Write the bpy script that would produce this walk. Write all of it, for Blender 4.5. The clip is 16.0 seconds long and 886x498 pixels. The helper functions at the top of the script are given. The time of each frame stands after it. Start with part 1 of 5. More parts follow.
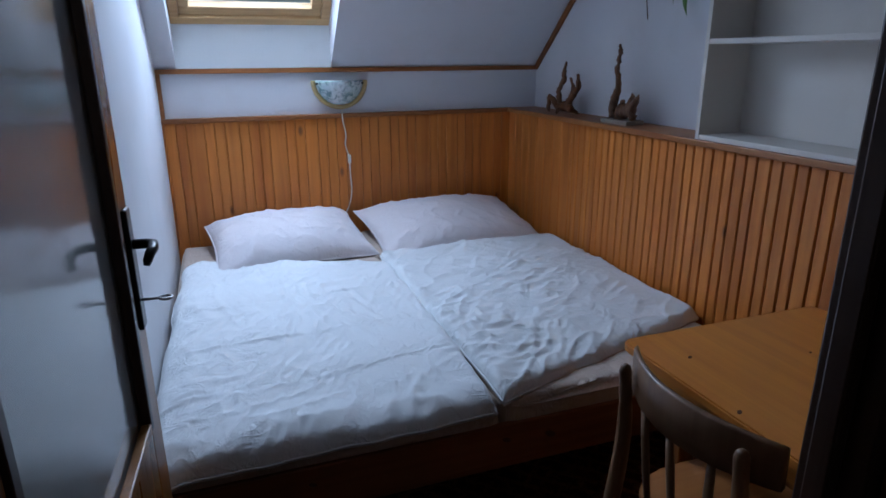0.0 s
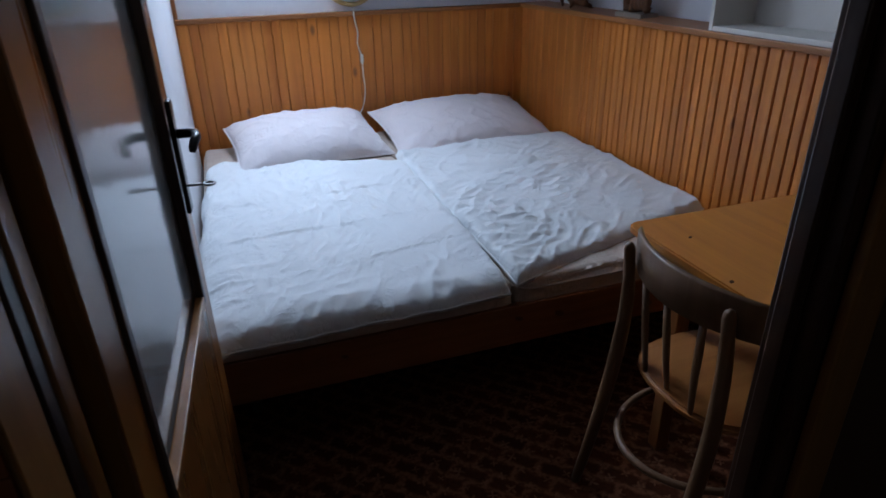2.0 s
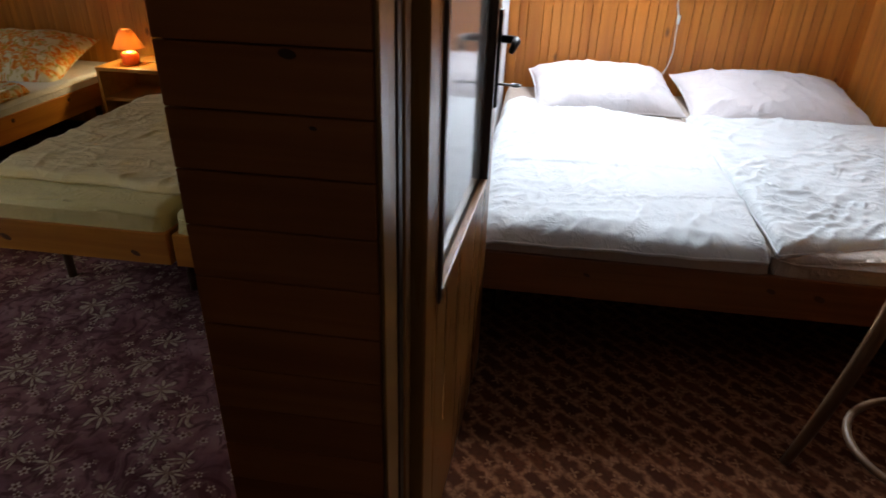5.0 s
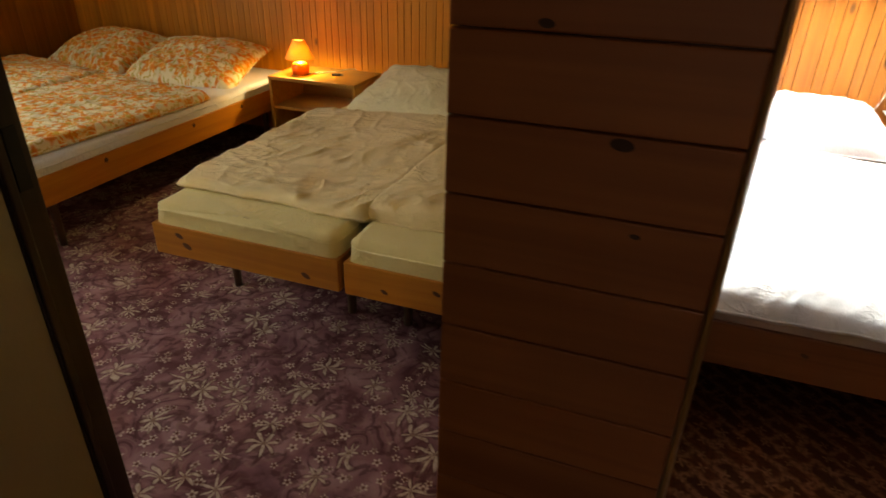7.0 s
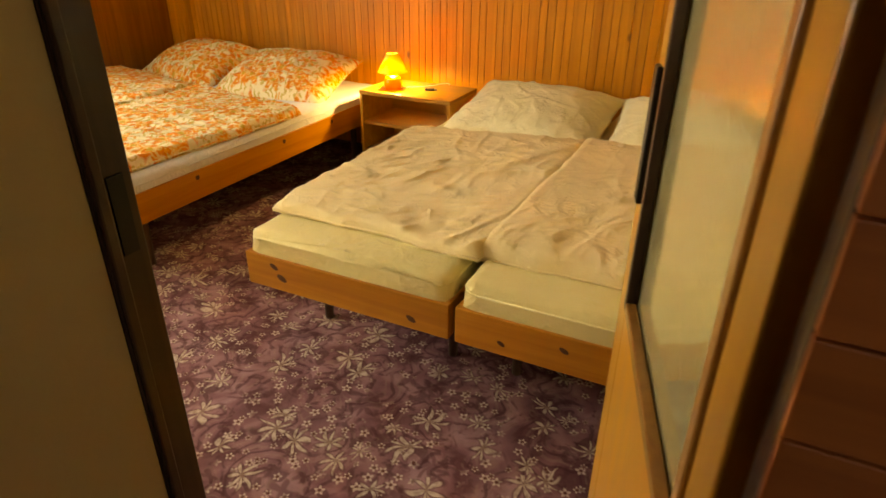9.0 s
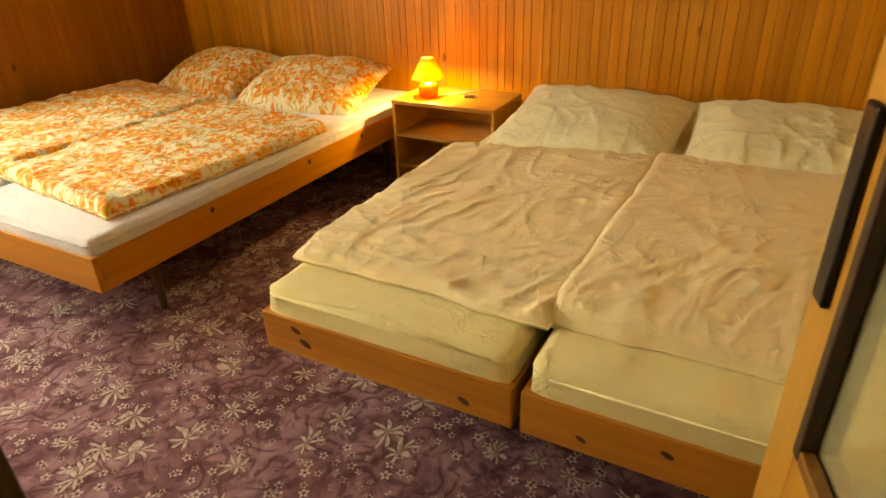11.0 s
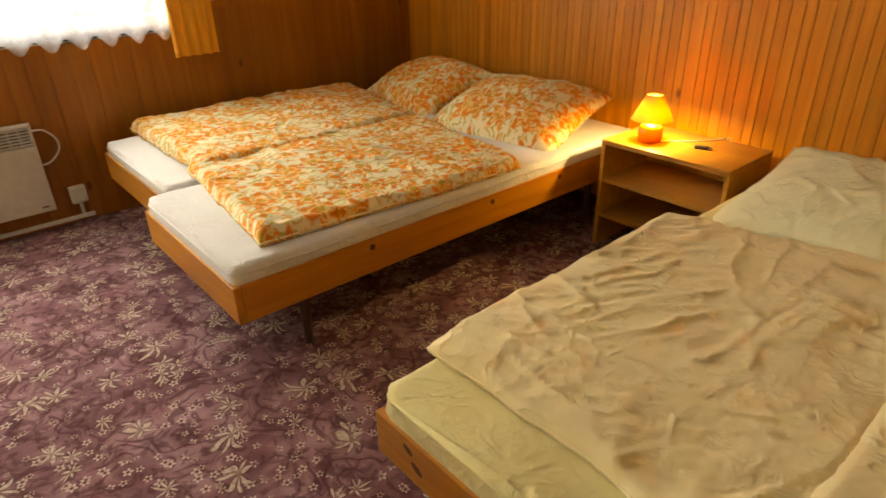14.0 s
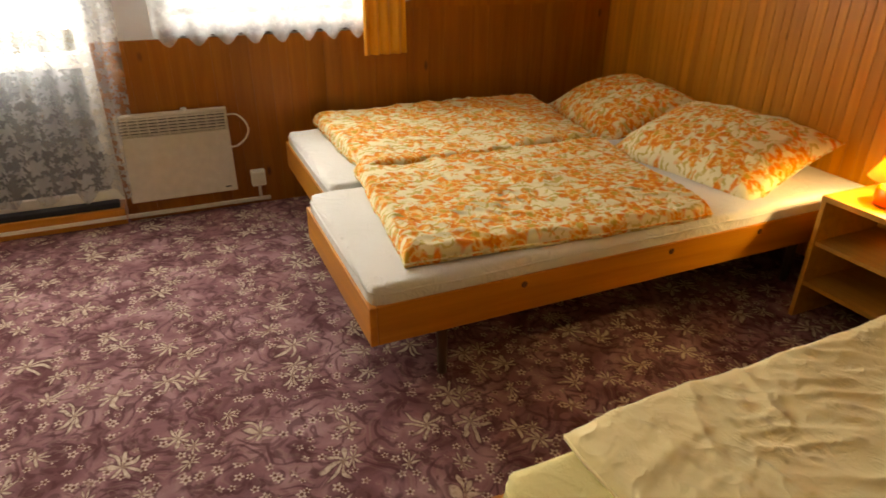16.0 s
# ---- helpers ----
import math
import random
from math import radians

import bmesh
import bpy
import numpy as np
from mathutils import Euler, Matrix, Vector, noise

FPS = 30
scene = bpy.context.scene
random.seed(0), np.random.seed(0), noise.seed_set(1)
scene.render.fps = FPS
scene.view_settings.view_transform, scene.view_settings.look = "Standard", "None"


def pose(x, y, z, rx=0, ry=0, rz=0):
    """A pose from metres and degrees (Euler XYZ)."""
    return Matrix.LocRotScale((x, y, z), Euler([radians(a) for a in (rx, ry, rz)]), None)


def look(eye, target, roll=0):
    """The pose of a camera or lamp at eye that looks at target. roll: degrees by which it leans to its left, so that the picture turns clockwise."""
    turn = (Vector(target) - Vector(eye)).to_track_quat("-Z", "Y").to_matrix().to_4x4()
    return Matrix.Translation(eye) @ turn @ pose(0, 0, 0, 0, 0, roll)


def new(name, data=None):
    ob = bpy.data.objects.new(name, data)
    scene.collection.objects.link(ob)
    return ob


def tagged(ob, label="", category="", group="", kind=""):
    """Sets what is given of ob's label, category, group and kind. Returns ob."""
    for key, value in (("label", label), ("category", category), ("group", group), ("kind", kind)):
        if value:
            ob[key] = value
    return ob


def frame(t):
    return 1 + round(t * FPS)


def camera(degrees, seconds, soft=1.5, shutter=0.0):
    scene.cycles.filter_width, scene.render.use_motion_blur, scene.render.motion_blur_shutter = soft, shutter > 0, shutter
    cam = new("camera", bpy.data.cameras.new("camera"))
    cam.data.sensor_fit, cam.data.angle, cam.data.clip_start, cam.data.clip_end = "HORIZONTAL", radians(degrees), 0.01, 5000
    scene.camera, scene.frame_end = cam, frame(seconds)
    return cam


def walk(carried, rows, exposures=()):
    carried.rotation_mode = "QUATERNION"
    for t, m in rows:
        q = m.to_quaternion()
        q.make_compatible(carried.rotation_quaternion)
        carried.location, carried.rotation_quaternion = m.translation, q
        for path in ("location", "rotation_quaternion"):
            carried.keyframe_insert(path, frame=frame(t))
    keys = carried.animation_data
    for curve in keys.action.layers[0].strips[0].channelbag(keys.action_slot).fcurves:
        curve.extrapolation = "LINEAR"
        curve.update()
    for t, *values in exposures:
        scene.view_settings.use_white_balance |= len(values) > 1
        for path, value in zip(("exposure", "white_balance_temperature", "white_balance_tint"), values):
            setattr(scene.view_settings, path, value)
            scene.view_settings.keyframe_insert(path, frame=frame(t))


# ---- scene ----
cam = camera(71.0, 16.0, 1.6, 0.5)
PATH = [
    (0, (0.308, 0.065, 1.433), (0.952, 1.863, 0.84), -0.3),
    (0.5, (0.314, 0.064, 1.428), (0.948, 1.863, 0.825), -0.6),
    (1, (0.298, 0.042, 1.415), (0.933, 1.809, 0.727), -1.1),
    (1.5, (0.281, 0.012, 1.405), (0.903, 1.751, 0.639), -1.3),
    (2, (0.245, -0.045, 1.424), (0.820, 1.664, 0.557), -1.3),
    (2.5, (0.264, -0.084, 1.386), (0.718, 1.653, 0.506), -1.5),
    (3, (0.288, -0.185, 1.384), (0.584, 1.582, 0.495), -0.6),
    (3.5, (0.259, -0.248, 1.361), (0.389, 1.522, 0.439), 0.2),
    (4, (0.261, -0.311, 1.348), (0.217, 1.463, 0.426), 0.4),
    (4.2, (0.260, -0.331, 1.339), (0.172, 1.44, 0.414), 0.7),
    (6.3, (0.067, -0.195, 1.39), (-0.385, 1.5, 0.43), 2.3),
    (6.5, (0.042, -0.187, 1.383), (-0.448, 1.504, 0.433), 2.2),
    (7, (-0.039, -0.145, 1.385), (-0.625, 1.521, 0.446), 1.5),
    (7.5, (-0.114, -0.12, 1.372), (-0.734, 1.543, 0.45), 1.5),
    (8, (-0.183, -0.095, 1.367), (-0.825, 1.557, 0.441), 1.1),
    (8.5, (-0.236, -0.051, 1.359), (-0.945, 1.578, 0.441), 1.3),
    (9, (-0.303, 0.032, 1.357), (-1.077, 1.632, 0.441), 0.6),
    (11.5, (-0.603, 0.449, 1.339), (-1.48, 1.981, 0.401), -2.2),
    (12, (-0.669, 0.521, 1.34), (-1.58, 2.036, 0.405), -2.0),
    (12.5, (-0.705, 0.611, 1.342), (-1.708, 2.065, 0.403), -2.1),
    (13, (-0.731, 0.703, 1.353), (-1.877, 2.035, 0.398), -2.7),
    (13.5, (-0.748, 0.777, 1.361), (-2.005, 2.026, 0.433), -1.6),
    (14, (-0.771, 0.822, 1.358), (-2.126, 1.974, 0.443), -1.2),
    (14.5, (-0.82, 0.86, 1.351), (-2.237, 1.933, 0.434), 0.3),
    (15, (-0.881, 0.904, 1.354), (-2.39, 1.853, 0.447), 1.2),
    (15.5, (-0.93, 0.939, 1.352), (-2.503, 1.779, 0.446), 1.4),
    (16, (-0.962, 0.973, 1.353), (-2.596, 1.694, 0.453), 0.4),
]
EXPOSURES = [(0.0, -1.75, 5300, 10), (1.5, -1.75, 5400, 10), (2.5, -1.45, 5800, 10), (3.5, -1.0, 6250, 10), (4.2, -0.7, 6550, 10), (6.3, -0.12, 7400, 10), (7.0, 0.65, 8600, 10), (7.5, 1.2, 9700, 10), (8.0, 1.68, 10800, 10), (9.0, 1.76, 12000, 10), (11.5, 1.64, 10700, 10), (13.5, 1.36, 9900, 10), (16.0, 1.13, 9400, 10)]
walk(cam, [(t, look(eye, target, roll)) for t, eye, target, roll in PATH], EXPOSURES)

# ---- world and lights ----
world = bpy.data.worlds.new("world")
scene.world = world
world.use_nodes = True
wn = world.node_tree.nodes
sky = wn.new("ShaderNodeTexSky")
sky.sky_type, sky.sun_disc = "NISHITA", False
sky.sun_elevation, sky.sun_rotation = radians(40), radians(200)
wn["Background"].inputs["Strength"].default_value = 0.1
world.node_tree.links.new(sky.outputs["Color"], wn["Background"].inputs["Color"])

SLOPE = radians(42)


def area_lamp(name, m, w, h, watts, color):
    data = bpy.data.lights.new(name, "AREA")
    data.shape, data.size, data.size_y, data.energy, data.color = "RECTANGLE", w, h, watts, color
    ob = new(name, data)
    ob.matrix_world = m
    return ob


# daylight in the roof window's opening, the room window and the balcony door
area_lamp("roof_window_daylight", look((0.535, 3.42, 2.19), (0.535, 2.78, 1.47)), 0.68, 0.95, 95, (0.755, 0.86, 1.0))
area_lamp("window_daylight", look((-4.62, 1.5, 1.5), (-3.6, 1.5, 1.3)), 0.95, 1.0, 14, (0.80, 0.89, 1.0))
area_lamp("balcony_door_daylight", look((-4.72, 0.3, 1.45), (-3.6, 0.3, 1.2)), 0.75, 1.1, 23, (0.80, 0.89, 1.0))


# added fill for the dim hall, from an assumed window that is never seen
area_lamp("hall_window_daylight", look((0.5, -2.03, 1.65), (0.2, -1.0, 1.3)), 0.7, 0.8, 0.44, (1.0, 0.82, 0.6))


# ---- materials ----
class Mat:
    """A node material and short calls to build it."""

    def __init__(self, name, rough=0.6, spec=0.5):
        self.m = bpy.data.materials.new(name)
        self.m.use_nodes = True
        self.t = self.m.node_tree
        self.b = self.t.nodes["Principled BSDF"]
        self.b.inputs["Roughness"].default_value = rough
        self.b.inputs["Specular IOR Level"].default_value = spec
        self.out = self.t.nodes["Material Output"]

    def put(self, sock, v):
        if v is None:
            return
        if isinstance(v, bpy.types.NodeSocket):
            self.t.links.new(v, sock)
        elif isinstance(v, (tuple, list)) and len(v) == 3 and sock.type == "RGBA":
            sock.default_value = (*v, 1)
        else:
            sock.default_value = v

    def node(self, kind, **ins):
        n = self.t.nodes.new(kind)
        for k, v in ins.items():
            self.put(n.inputs[k.replace("_", " ")], v)
        return n

    def coords(self, scale=(1, 1, 1), wobble=True):
        tc = self.node("ShaderNodeTexCoord").outputs["Object"]
        if wobble:
            rnd = self.node("ShaderNodeObjectInfo").outputs["Random"]
            off = self.node("ShaderNodeVectorMath")
            off.operation = "SCALE"
            off.inputs[0].default_value = (37.3, 21.7, 53.1)
            self.put(off.inputs["Scale"], rnd)
            add = self.node("ShaderNodeVectorMath")
            self.put(add.inputs[0], tc)
            self.put(add.inputs[1], off.outputs[0])
            tc = add.outputs[0]
        mp = self.node("ShaderNodeMapping", Vector=tc, Scale=scale)
        return mp.outputs[0]

    def noise(self, vec, scale, detail=3.0, distortion=0.0):
        return self.node("ShaderNodeTexNoise", Vector=vec, Scale=scale, Detail=detail, Distortion=distortion).outputs["Fac"]

    def ramp(self, fac, stops):
        n = self.node("ShaderNodeValToRGB", Fac=fac)
        e = n.color_ramp.elements
        while len(e) < len(stops):
            e.new(0.5)
        for el, (p, c) in zip(e, stops):
            el.position = p
            el.color = (*c, 1) if isinstance(c, tuple) else (c, c, c, 1)
        return n.outputs["Color"]

    def mix(self, fac, a, b, mode="MIX"):
        n = self.t.nodes.new("ShaderNodeMix")
        n.data_type, n.blend_type = "RGBA", mode
        self.put(n.inputs[0], fac)
        self.put(n.inputs[6], a)
        self.put(n.inputs[7], b)
        return n.outputs[2]

    def math(self, op, a, b=None, c=None):
        n = self.t.nodes.new("ShaderNodeMath")
        n.operation = op
        for i, v in enumerate((a, b, c)):
            self.put(n.inputs[i], v)
        return n.outputs[0]

    def bump(self, height, strength=0.3, dist=0.002):
        n = self.node("ShaderNodeBump", Height=height, Strength=strength, Distance=dist)
        self.put(self.b.inputs["Normal"], n.outputs[0])

    def color(self, c):
        self.put(self.b.inputs["Base Color"], c)

    def flowers(self, vec, scale, petals, radius, depth, seed, jitter=1.0):
        """A mask of star-shaped blossoms scattered over the x, y plane; and the distance from their hearts."""
        mp = self.node("ShaderNodeMapping", Vector=vec, Location=(seed, seed * 1.7, 0), Scale=(1, 1, 0)).outputs[0]
        v = self.node("ShaderNodeTexVoronoi", Vector=mp, Scale=scale, Randomness=jitter)
        v.voronoi_dimensions = "2D"
        scaled = self.node("ShaderNodeVectorMath")
        scaled.operation = "SUBTRACT"
        self.put(scaled.inputs[0], mp)
        self.put(scaled.inputs[1], v.outputs["Position"])
        sep = self.node("ShaderNodeSeparateXYZ", Vector=scaled.outputs[0])
        ang = self.math("ARCTAN2", sep.outputs[1], sep.outputs[0])
        hue = self.node("ShaderNodeSeparateColor", Color=v.outputs["Color"])
        ang = self.math("MULTIPLY_ADD", hue.outputs[0], 6.28, ang)
        wave = self.math("COSINE", self.math("MULTIPLY", ang, float(petals)))
        lim = self.math("MULTIPLY_ADD", wave, radius * depth, radius * (1 - depth))
        size = self.math("MULTIPLY_ADD", hue.outputs[1], 0.5, 0.6)
        lim = self.math("MULTIPLY", lim, size)
        leng = self.node("ShaderNodeVectorMath")
        leng.operation = "LENGTH"
        self.put(leng.inputs[0], scaled.outputs[0])
        r = leng.outputs["Value"]
        soft = self.math("DIVIDE", self.math("SUBTRACT", lim, r), radius * 0.18)
        n = self.node("ShaderNodeClamp", Value=soft)
        return n.outputs[0], r, hue.outputs[2]


def pine(name, axis, light, dark, rough=0.38, knots=True, scale=1.0, relief=0.25):
    """Varnished wood with the grain along one axis, streaks, and scattered knots."""
    m = Mat(name, rough, 0.4)
    sc = [26 * scale, 26 * scale, 26 * scale]
    sc[axis] = 1.3 * scale
    v = m.coords(tuple(sc))
    grain = m.noise(v, 1.0, 5.0, 0.8)
    sc2 = [90 * scale] * 3
    sc2[axis] = 2.5
    fine = m.noise(m.coords(tuple(sc2)), 1.0, 2.0)
    col = m.ramp(grain, [(0.28, dark), (0.5, tuple((a + b) / 2 for a, b in zip(light, dark))), (0.72, light)])
    col = m.mix(m.math("MULTIPLY", fine, 0.22), col, tuple(c * 0.62 for c in dark))
    rnd = m.node("ShaderNodeObjectInfo").outputs["Random"]
    tone = m.ramp(rnd, [(0.0, (0.86, 0.82, 0.78)), (0.5, (1, 1, 1)), (1.0, (1.10, 1.07, 1.0))])
    col = m.mix(1.0, col, tone, "MULTIPLY")
    if knots:
        sc3 = [7.5, 7.5, 7.5]
        sc3[axis] = 3.4
        if axis == 2:
            sc3[1] = 0.6
        vo = m.node("ShaderNodeTexVoronoi", Vector=m.coords(tuple(sc3)), Scale=1.0)
        k = m.ramp(vo.outputs["Distance"], [(0.05, 1.0), (0.12, 0.0)])
        pick = m.node("ShaderNodeSeparateColor", Color=vo.outputs["Color"]).outputs[0]
        k = m.math("MULTIPLY", k, m.math("GREATER_THAN", pick, 0.66))
        col = m.mix(m.math("MULTIPLY", k, 0.8), col, (0.09, 0.028, 0.01))
    m.color(col)
    m.bump(m.math("ADD", grain, m.math("MULTIPLY", fine, 0.5)), relief, 0.0012)
    m.put(m.b.inputs["Roughness"], m.math("MULTIPLY_ADD", grain, 0.18, rough - 0.08))
    return m.m


wall_wood_1 = pine("pine_panel_red", 2, (0.64, 0.235, 0.040), (0.42, 0.125, 0.016))
wall_wood_2 = pine("pine_panel_gold", 2, (0.78, 0.325, 0.040), (0.58, 0.205, 0.020))
# window-wall panelling: its backlit shade is put into the darker colour
wall_wood_backlit = pine("pine_panel_backlit", 2, (0.43, 0.155, 0.020), (0.30, 0.093, 0.010))
groove_wood = pine("groove_wood", 2, (0.54, 0.21, 0.032), (0.40, 0.14, 0.020), 0.5, False)
table_wood = pine("table_pine", 1, (0.60, 0.24, 0.038), (0.46, 0.155, 0.020))
pale_x = pine("pale_window_pine", 0, (0.62, 0.42, 0.20), (0.48, 0.29, 0.12), 0.4, False)
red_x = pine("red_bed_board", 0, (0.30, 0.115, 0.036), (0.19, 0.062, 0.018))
board_x = pine("pine_board_x", 0, (0.64, 0.27, 0.04), (0.46, 0.16, 0.02))
board_y = pine("pine_board_y", 1, (0.64, 0.27, 0.04), (0.46, 0.16, 0.02))
board_z = pine("pine_board_z", 2, (0.64, 0.27, 0.04), (0.46, 0.16, 0.02))
dark_x = pine("dark_board_x", 0, (0.50, 0.14, 0.032), (0.34, 0.082, 0.018), 0.5)
dark_z = pine("dark_brown_frame_z", 2, (0.07, 0.032, 0.018), (0.035, 0.016, 0.01), 0.35, False)
trim_x = pine("trim_wood_x", 0, (0.36, 0.15, 0.045), (0.22, 0.075, 0.02), 0.4, False)
trim_y = pine("trim_wood_y", 1, (0.36, 0.15, 0.045), (0.22, 0.075, 0.02), 0.4, False)
trim_z = pine("trim_wood_z", 2, (0.36, 0.15, 0.045), (0.22, 0.075, 0.02), 0.4, False)
dark_veneer = pine("dark_door_veneer", 2, (0.32, 0.13, 0.027), (0.275, 0.107, 0.022), 0.28, False, 0.7, 0.05)
veneer = pine("door_veneer", 2, (0.62, 0.31, 0.055), (0.48, 0.20, 0.03), 0.3, False, 0.7, 0.05)
casing_wood = pine("casing_wood", 2, (0.38, 0.18, 0.050), (0.27, 0.115, 0.030), 0.3, False)
chair_wood = pine("worn_chair_wood", 2, (0.23, 0.13, 0.068), (0.145, 0.075, 0.036), 0.40, False)
seat_wood = pine("chair_seat_wood", 0, (0.40, 0.16, 0.04), (0.28, 0.10, 0.022), 0.35, False)
nightstand_wood = pine("nightstand_veneer", 0, (0.64, 0.33, 0.07), (0.48, 0.22, 0.04), 0.32, False)


def plaster(name, base, rough=0.85):
    m = Mat(name, rough, 0.25)
    v = m.coords((1, 1, 1), False)
    big = m.noise(v, 2.2, 4.0)
    small = m.noise(v, 70.0, 3.0)
    col = m.mix(big, tuple(c * 0.9 for c in base), base)
    col = m.mix(m.math("MULTIPLY", m.ramp(m.noise(v, 7.0, 5.0), [(0.55, 0.0), (0.8, 1.0)]), 0.18), col, tuple(c * f for c, f in zip(base, (0.72, 0.69, 0.62))))
    m.color(col)
    m.bump(m.math("ADD", small, m.math("MULTIPLY", big, 0.6)), 0.25, 0.002)
    return m.m


white_wall = plaster("white_wall_paint", (0.74, 0.74, 0.76))
lining_white = plaster("stained_lining_paint", (0.70, 0.71, 0.70))
beige_wall = plaster("beige_hall_wall", (0.46, 0.34, 0.17))
ochre_wall = plaster("ochre_room_wall", (0.56, 0.37, 0.13))
brown_wall = plaster("brown_hall_wall", (0.11, 0.06, 0.032))
ceiling_white = plaster("ceiling_paint", (0.74, 0.73, 0.72))
shelf_white = plaster("white_shelf_lacquer", (0.80, 0.76, 0.70), 0.45)


def plain(name, c, rough=0.5, metal=0.0):
    m = Mat(name, rough)
    v = m.coords((1, 1, 1))
    m.color(m.mix(m.noise(v, 25.0, 4.0), tuple(x * 0.82 for x in c), tuple(min(1, x * 1.1) for x in c)))
    m.b.inputs["Metallic"].default_value = metal
    m.put(m.b.inputs["Roughness"], m.math("MULTIPLY_ADD", m.noise(v, 60.0), 0.15, rough - 0.07))
    return m.m


black_metal = plain("black_handle_metal", (0.02, 0.018, 0.017), 0.3, 0.6)
steel = plain("grey_steel", (0.45, 0.45, 0.45), 0.35, 1.0)
brass = plain("pale_brass", (0.62, 0.48, 0.22), 0.4, 0.7)
white_plastic = plain("white_plastic", (0.84, 0.82, 0.77), 0.4)
cream_enamel = plain("cream_enamel", (0.72, 0.68, 0.60), 0.4)
grille_dark = plain("dark_grille", (0.06, 0.055, 0.05), 0.6)
dark_rubber = plain("dark_blue_mat", (0.03, 0.034, 0.05), 0.7)
driftwood = pine("driftwood", 2, (0.20, 0.085, 0.03), (0.09, 0.035, 0.013), 0.55, False, 2.5)
leaf_green = plain("leaf_green", (0.10, 0.22, 0.03), 0.45)
stem_brown = plain("stem_brown", (0.10, 0.06, 0.035), 0.6)
knot_brown = plain("knot_brown", (0.10, 0.03, 0.010), 0.45)
leg_brown = plain("brown_leg", (0.10, 0.05, 0.025), 0.4)


def cloth(name, base, warm=(1, 0.98, 0.96), weave=900.0):
    m = Mat(name, 0.85, 0.2)
    v = m.coords((1, 1, 1))
    fold = m.noise(v, 9.0, 5.0, 0.6)
    crease = m.noise(m.coords((30, 9, 9)), 1.0, 4.0, 1.5)
    col = m.mix(m.noise(v, 4.0, 3.0), tuple(b * w * 0.94 for b, w in zip(base, warm)), base)
    m.color(col)
    h = m.math("ADD", m.math("MULTIPLY", fold, 0.7), m.math("MULTIPLY", crease, 0.3))
    for scale, amount in ((8.0, 0.50), (17.0, 0.32), (34.0, 0.16)):
        line = m.math("SUBTRACT", 1.0, m.math("ABSOLUTE", m.math("MULTIPLY_ADD", m.noise(v, scale, 2.0, 1.3), 5.0, -2.5)))
        line = m.math("POWER", m.math("MAXIMUM", line, 0.0), 2.0)
        there = m.ramp(m.noise(v, scale * 0.4, 2.0), [(0.44, 0.0), (0.62, 1.0)])
        h = m.math("MULTIPLY_ADD", m.math("MULTIPLY", line, there), amount, h)
    h = m.math("MULTIPLY_ADD", m.noise(v, weave, 1.0), 0.03, h)
    m.bump(h, 0.6, 0.010)
    m.b.inputs["Sheen Weight"].default_value = 0.15
    return m.m


white_cloth = cloth("white_bed_linen", (0.785, 0.815, 0.83))
pink_cloth = cloth("faint_pink_linen", (0.78, 0.73, 0.74))
sheet_brown = cloth("beige_mattress_sheet", (0.50, 0.41, 0.34))
cream_cloth = cloth("cream_bed_linen", (0.94, 0.775, 0.43))
yellow_sheet = cloth("pale_yellow_sheet", (0.87, 0.75, 0.36))
ivory_cloth = cloth("ivory_pillow_linen", (0.85, 0.79, 0.50))
grey_sheet = cloth("pale_grey_sheet", (0.77, 0.77, 0.76))
orange_cloth = cloth("orange_curtain_cloth", (0.86, 0.42, 0.06))
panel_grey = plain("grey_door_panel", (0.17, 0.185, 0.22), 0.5)


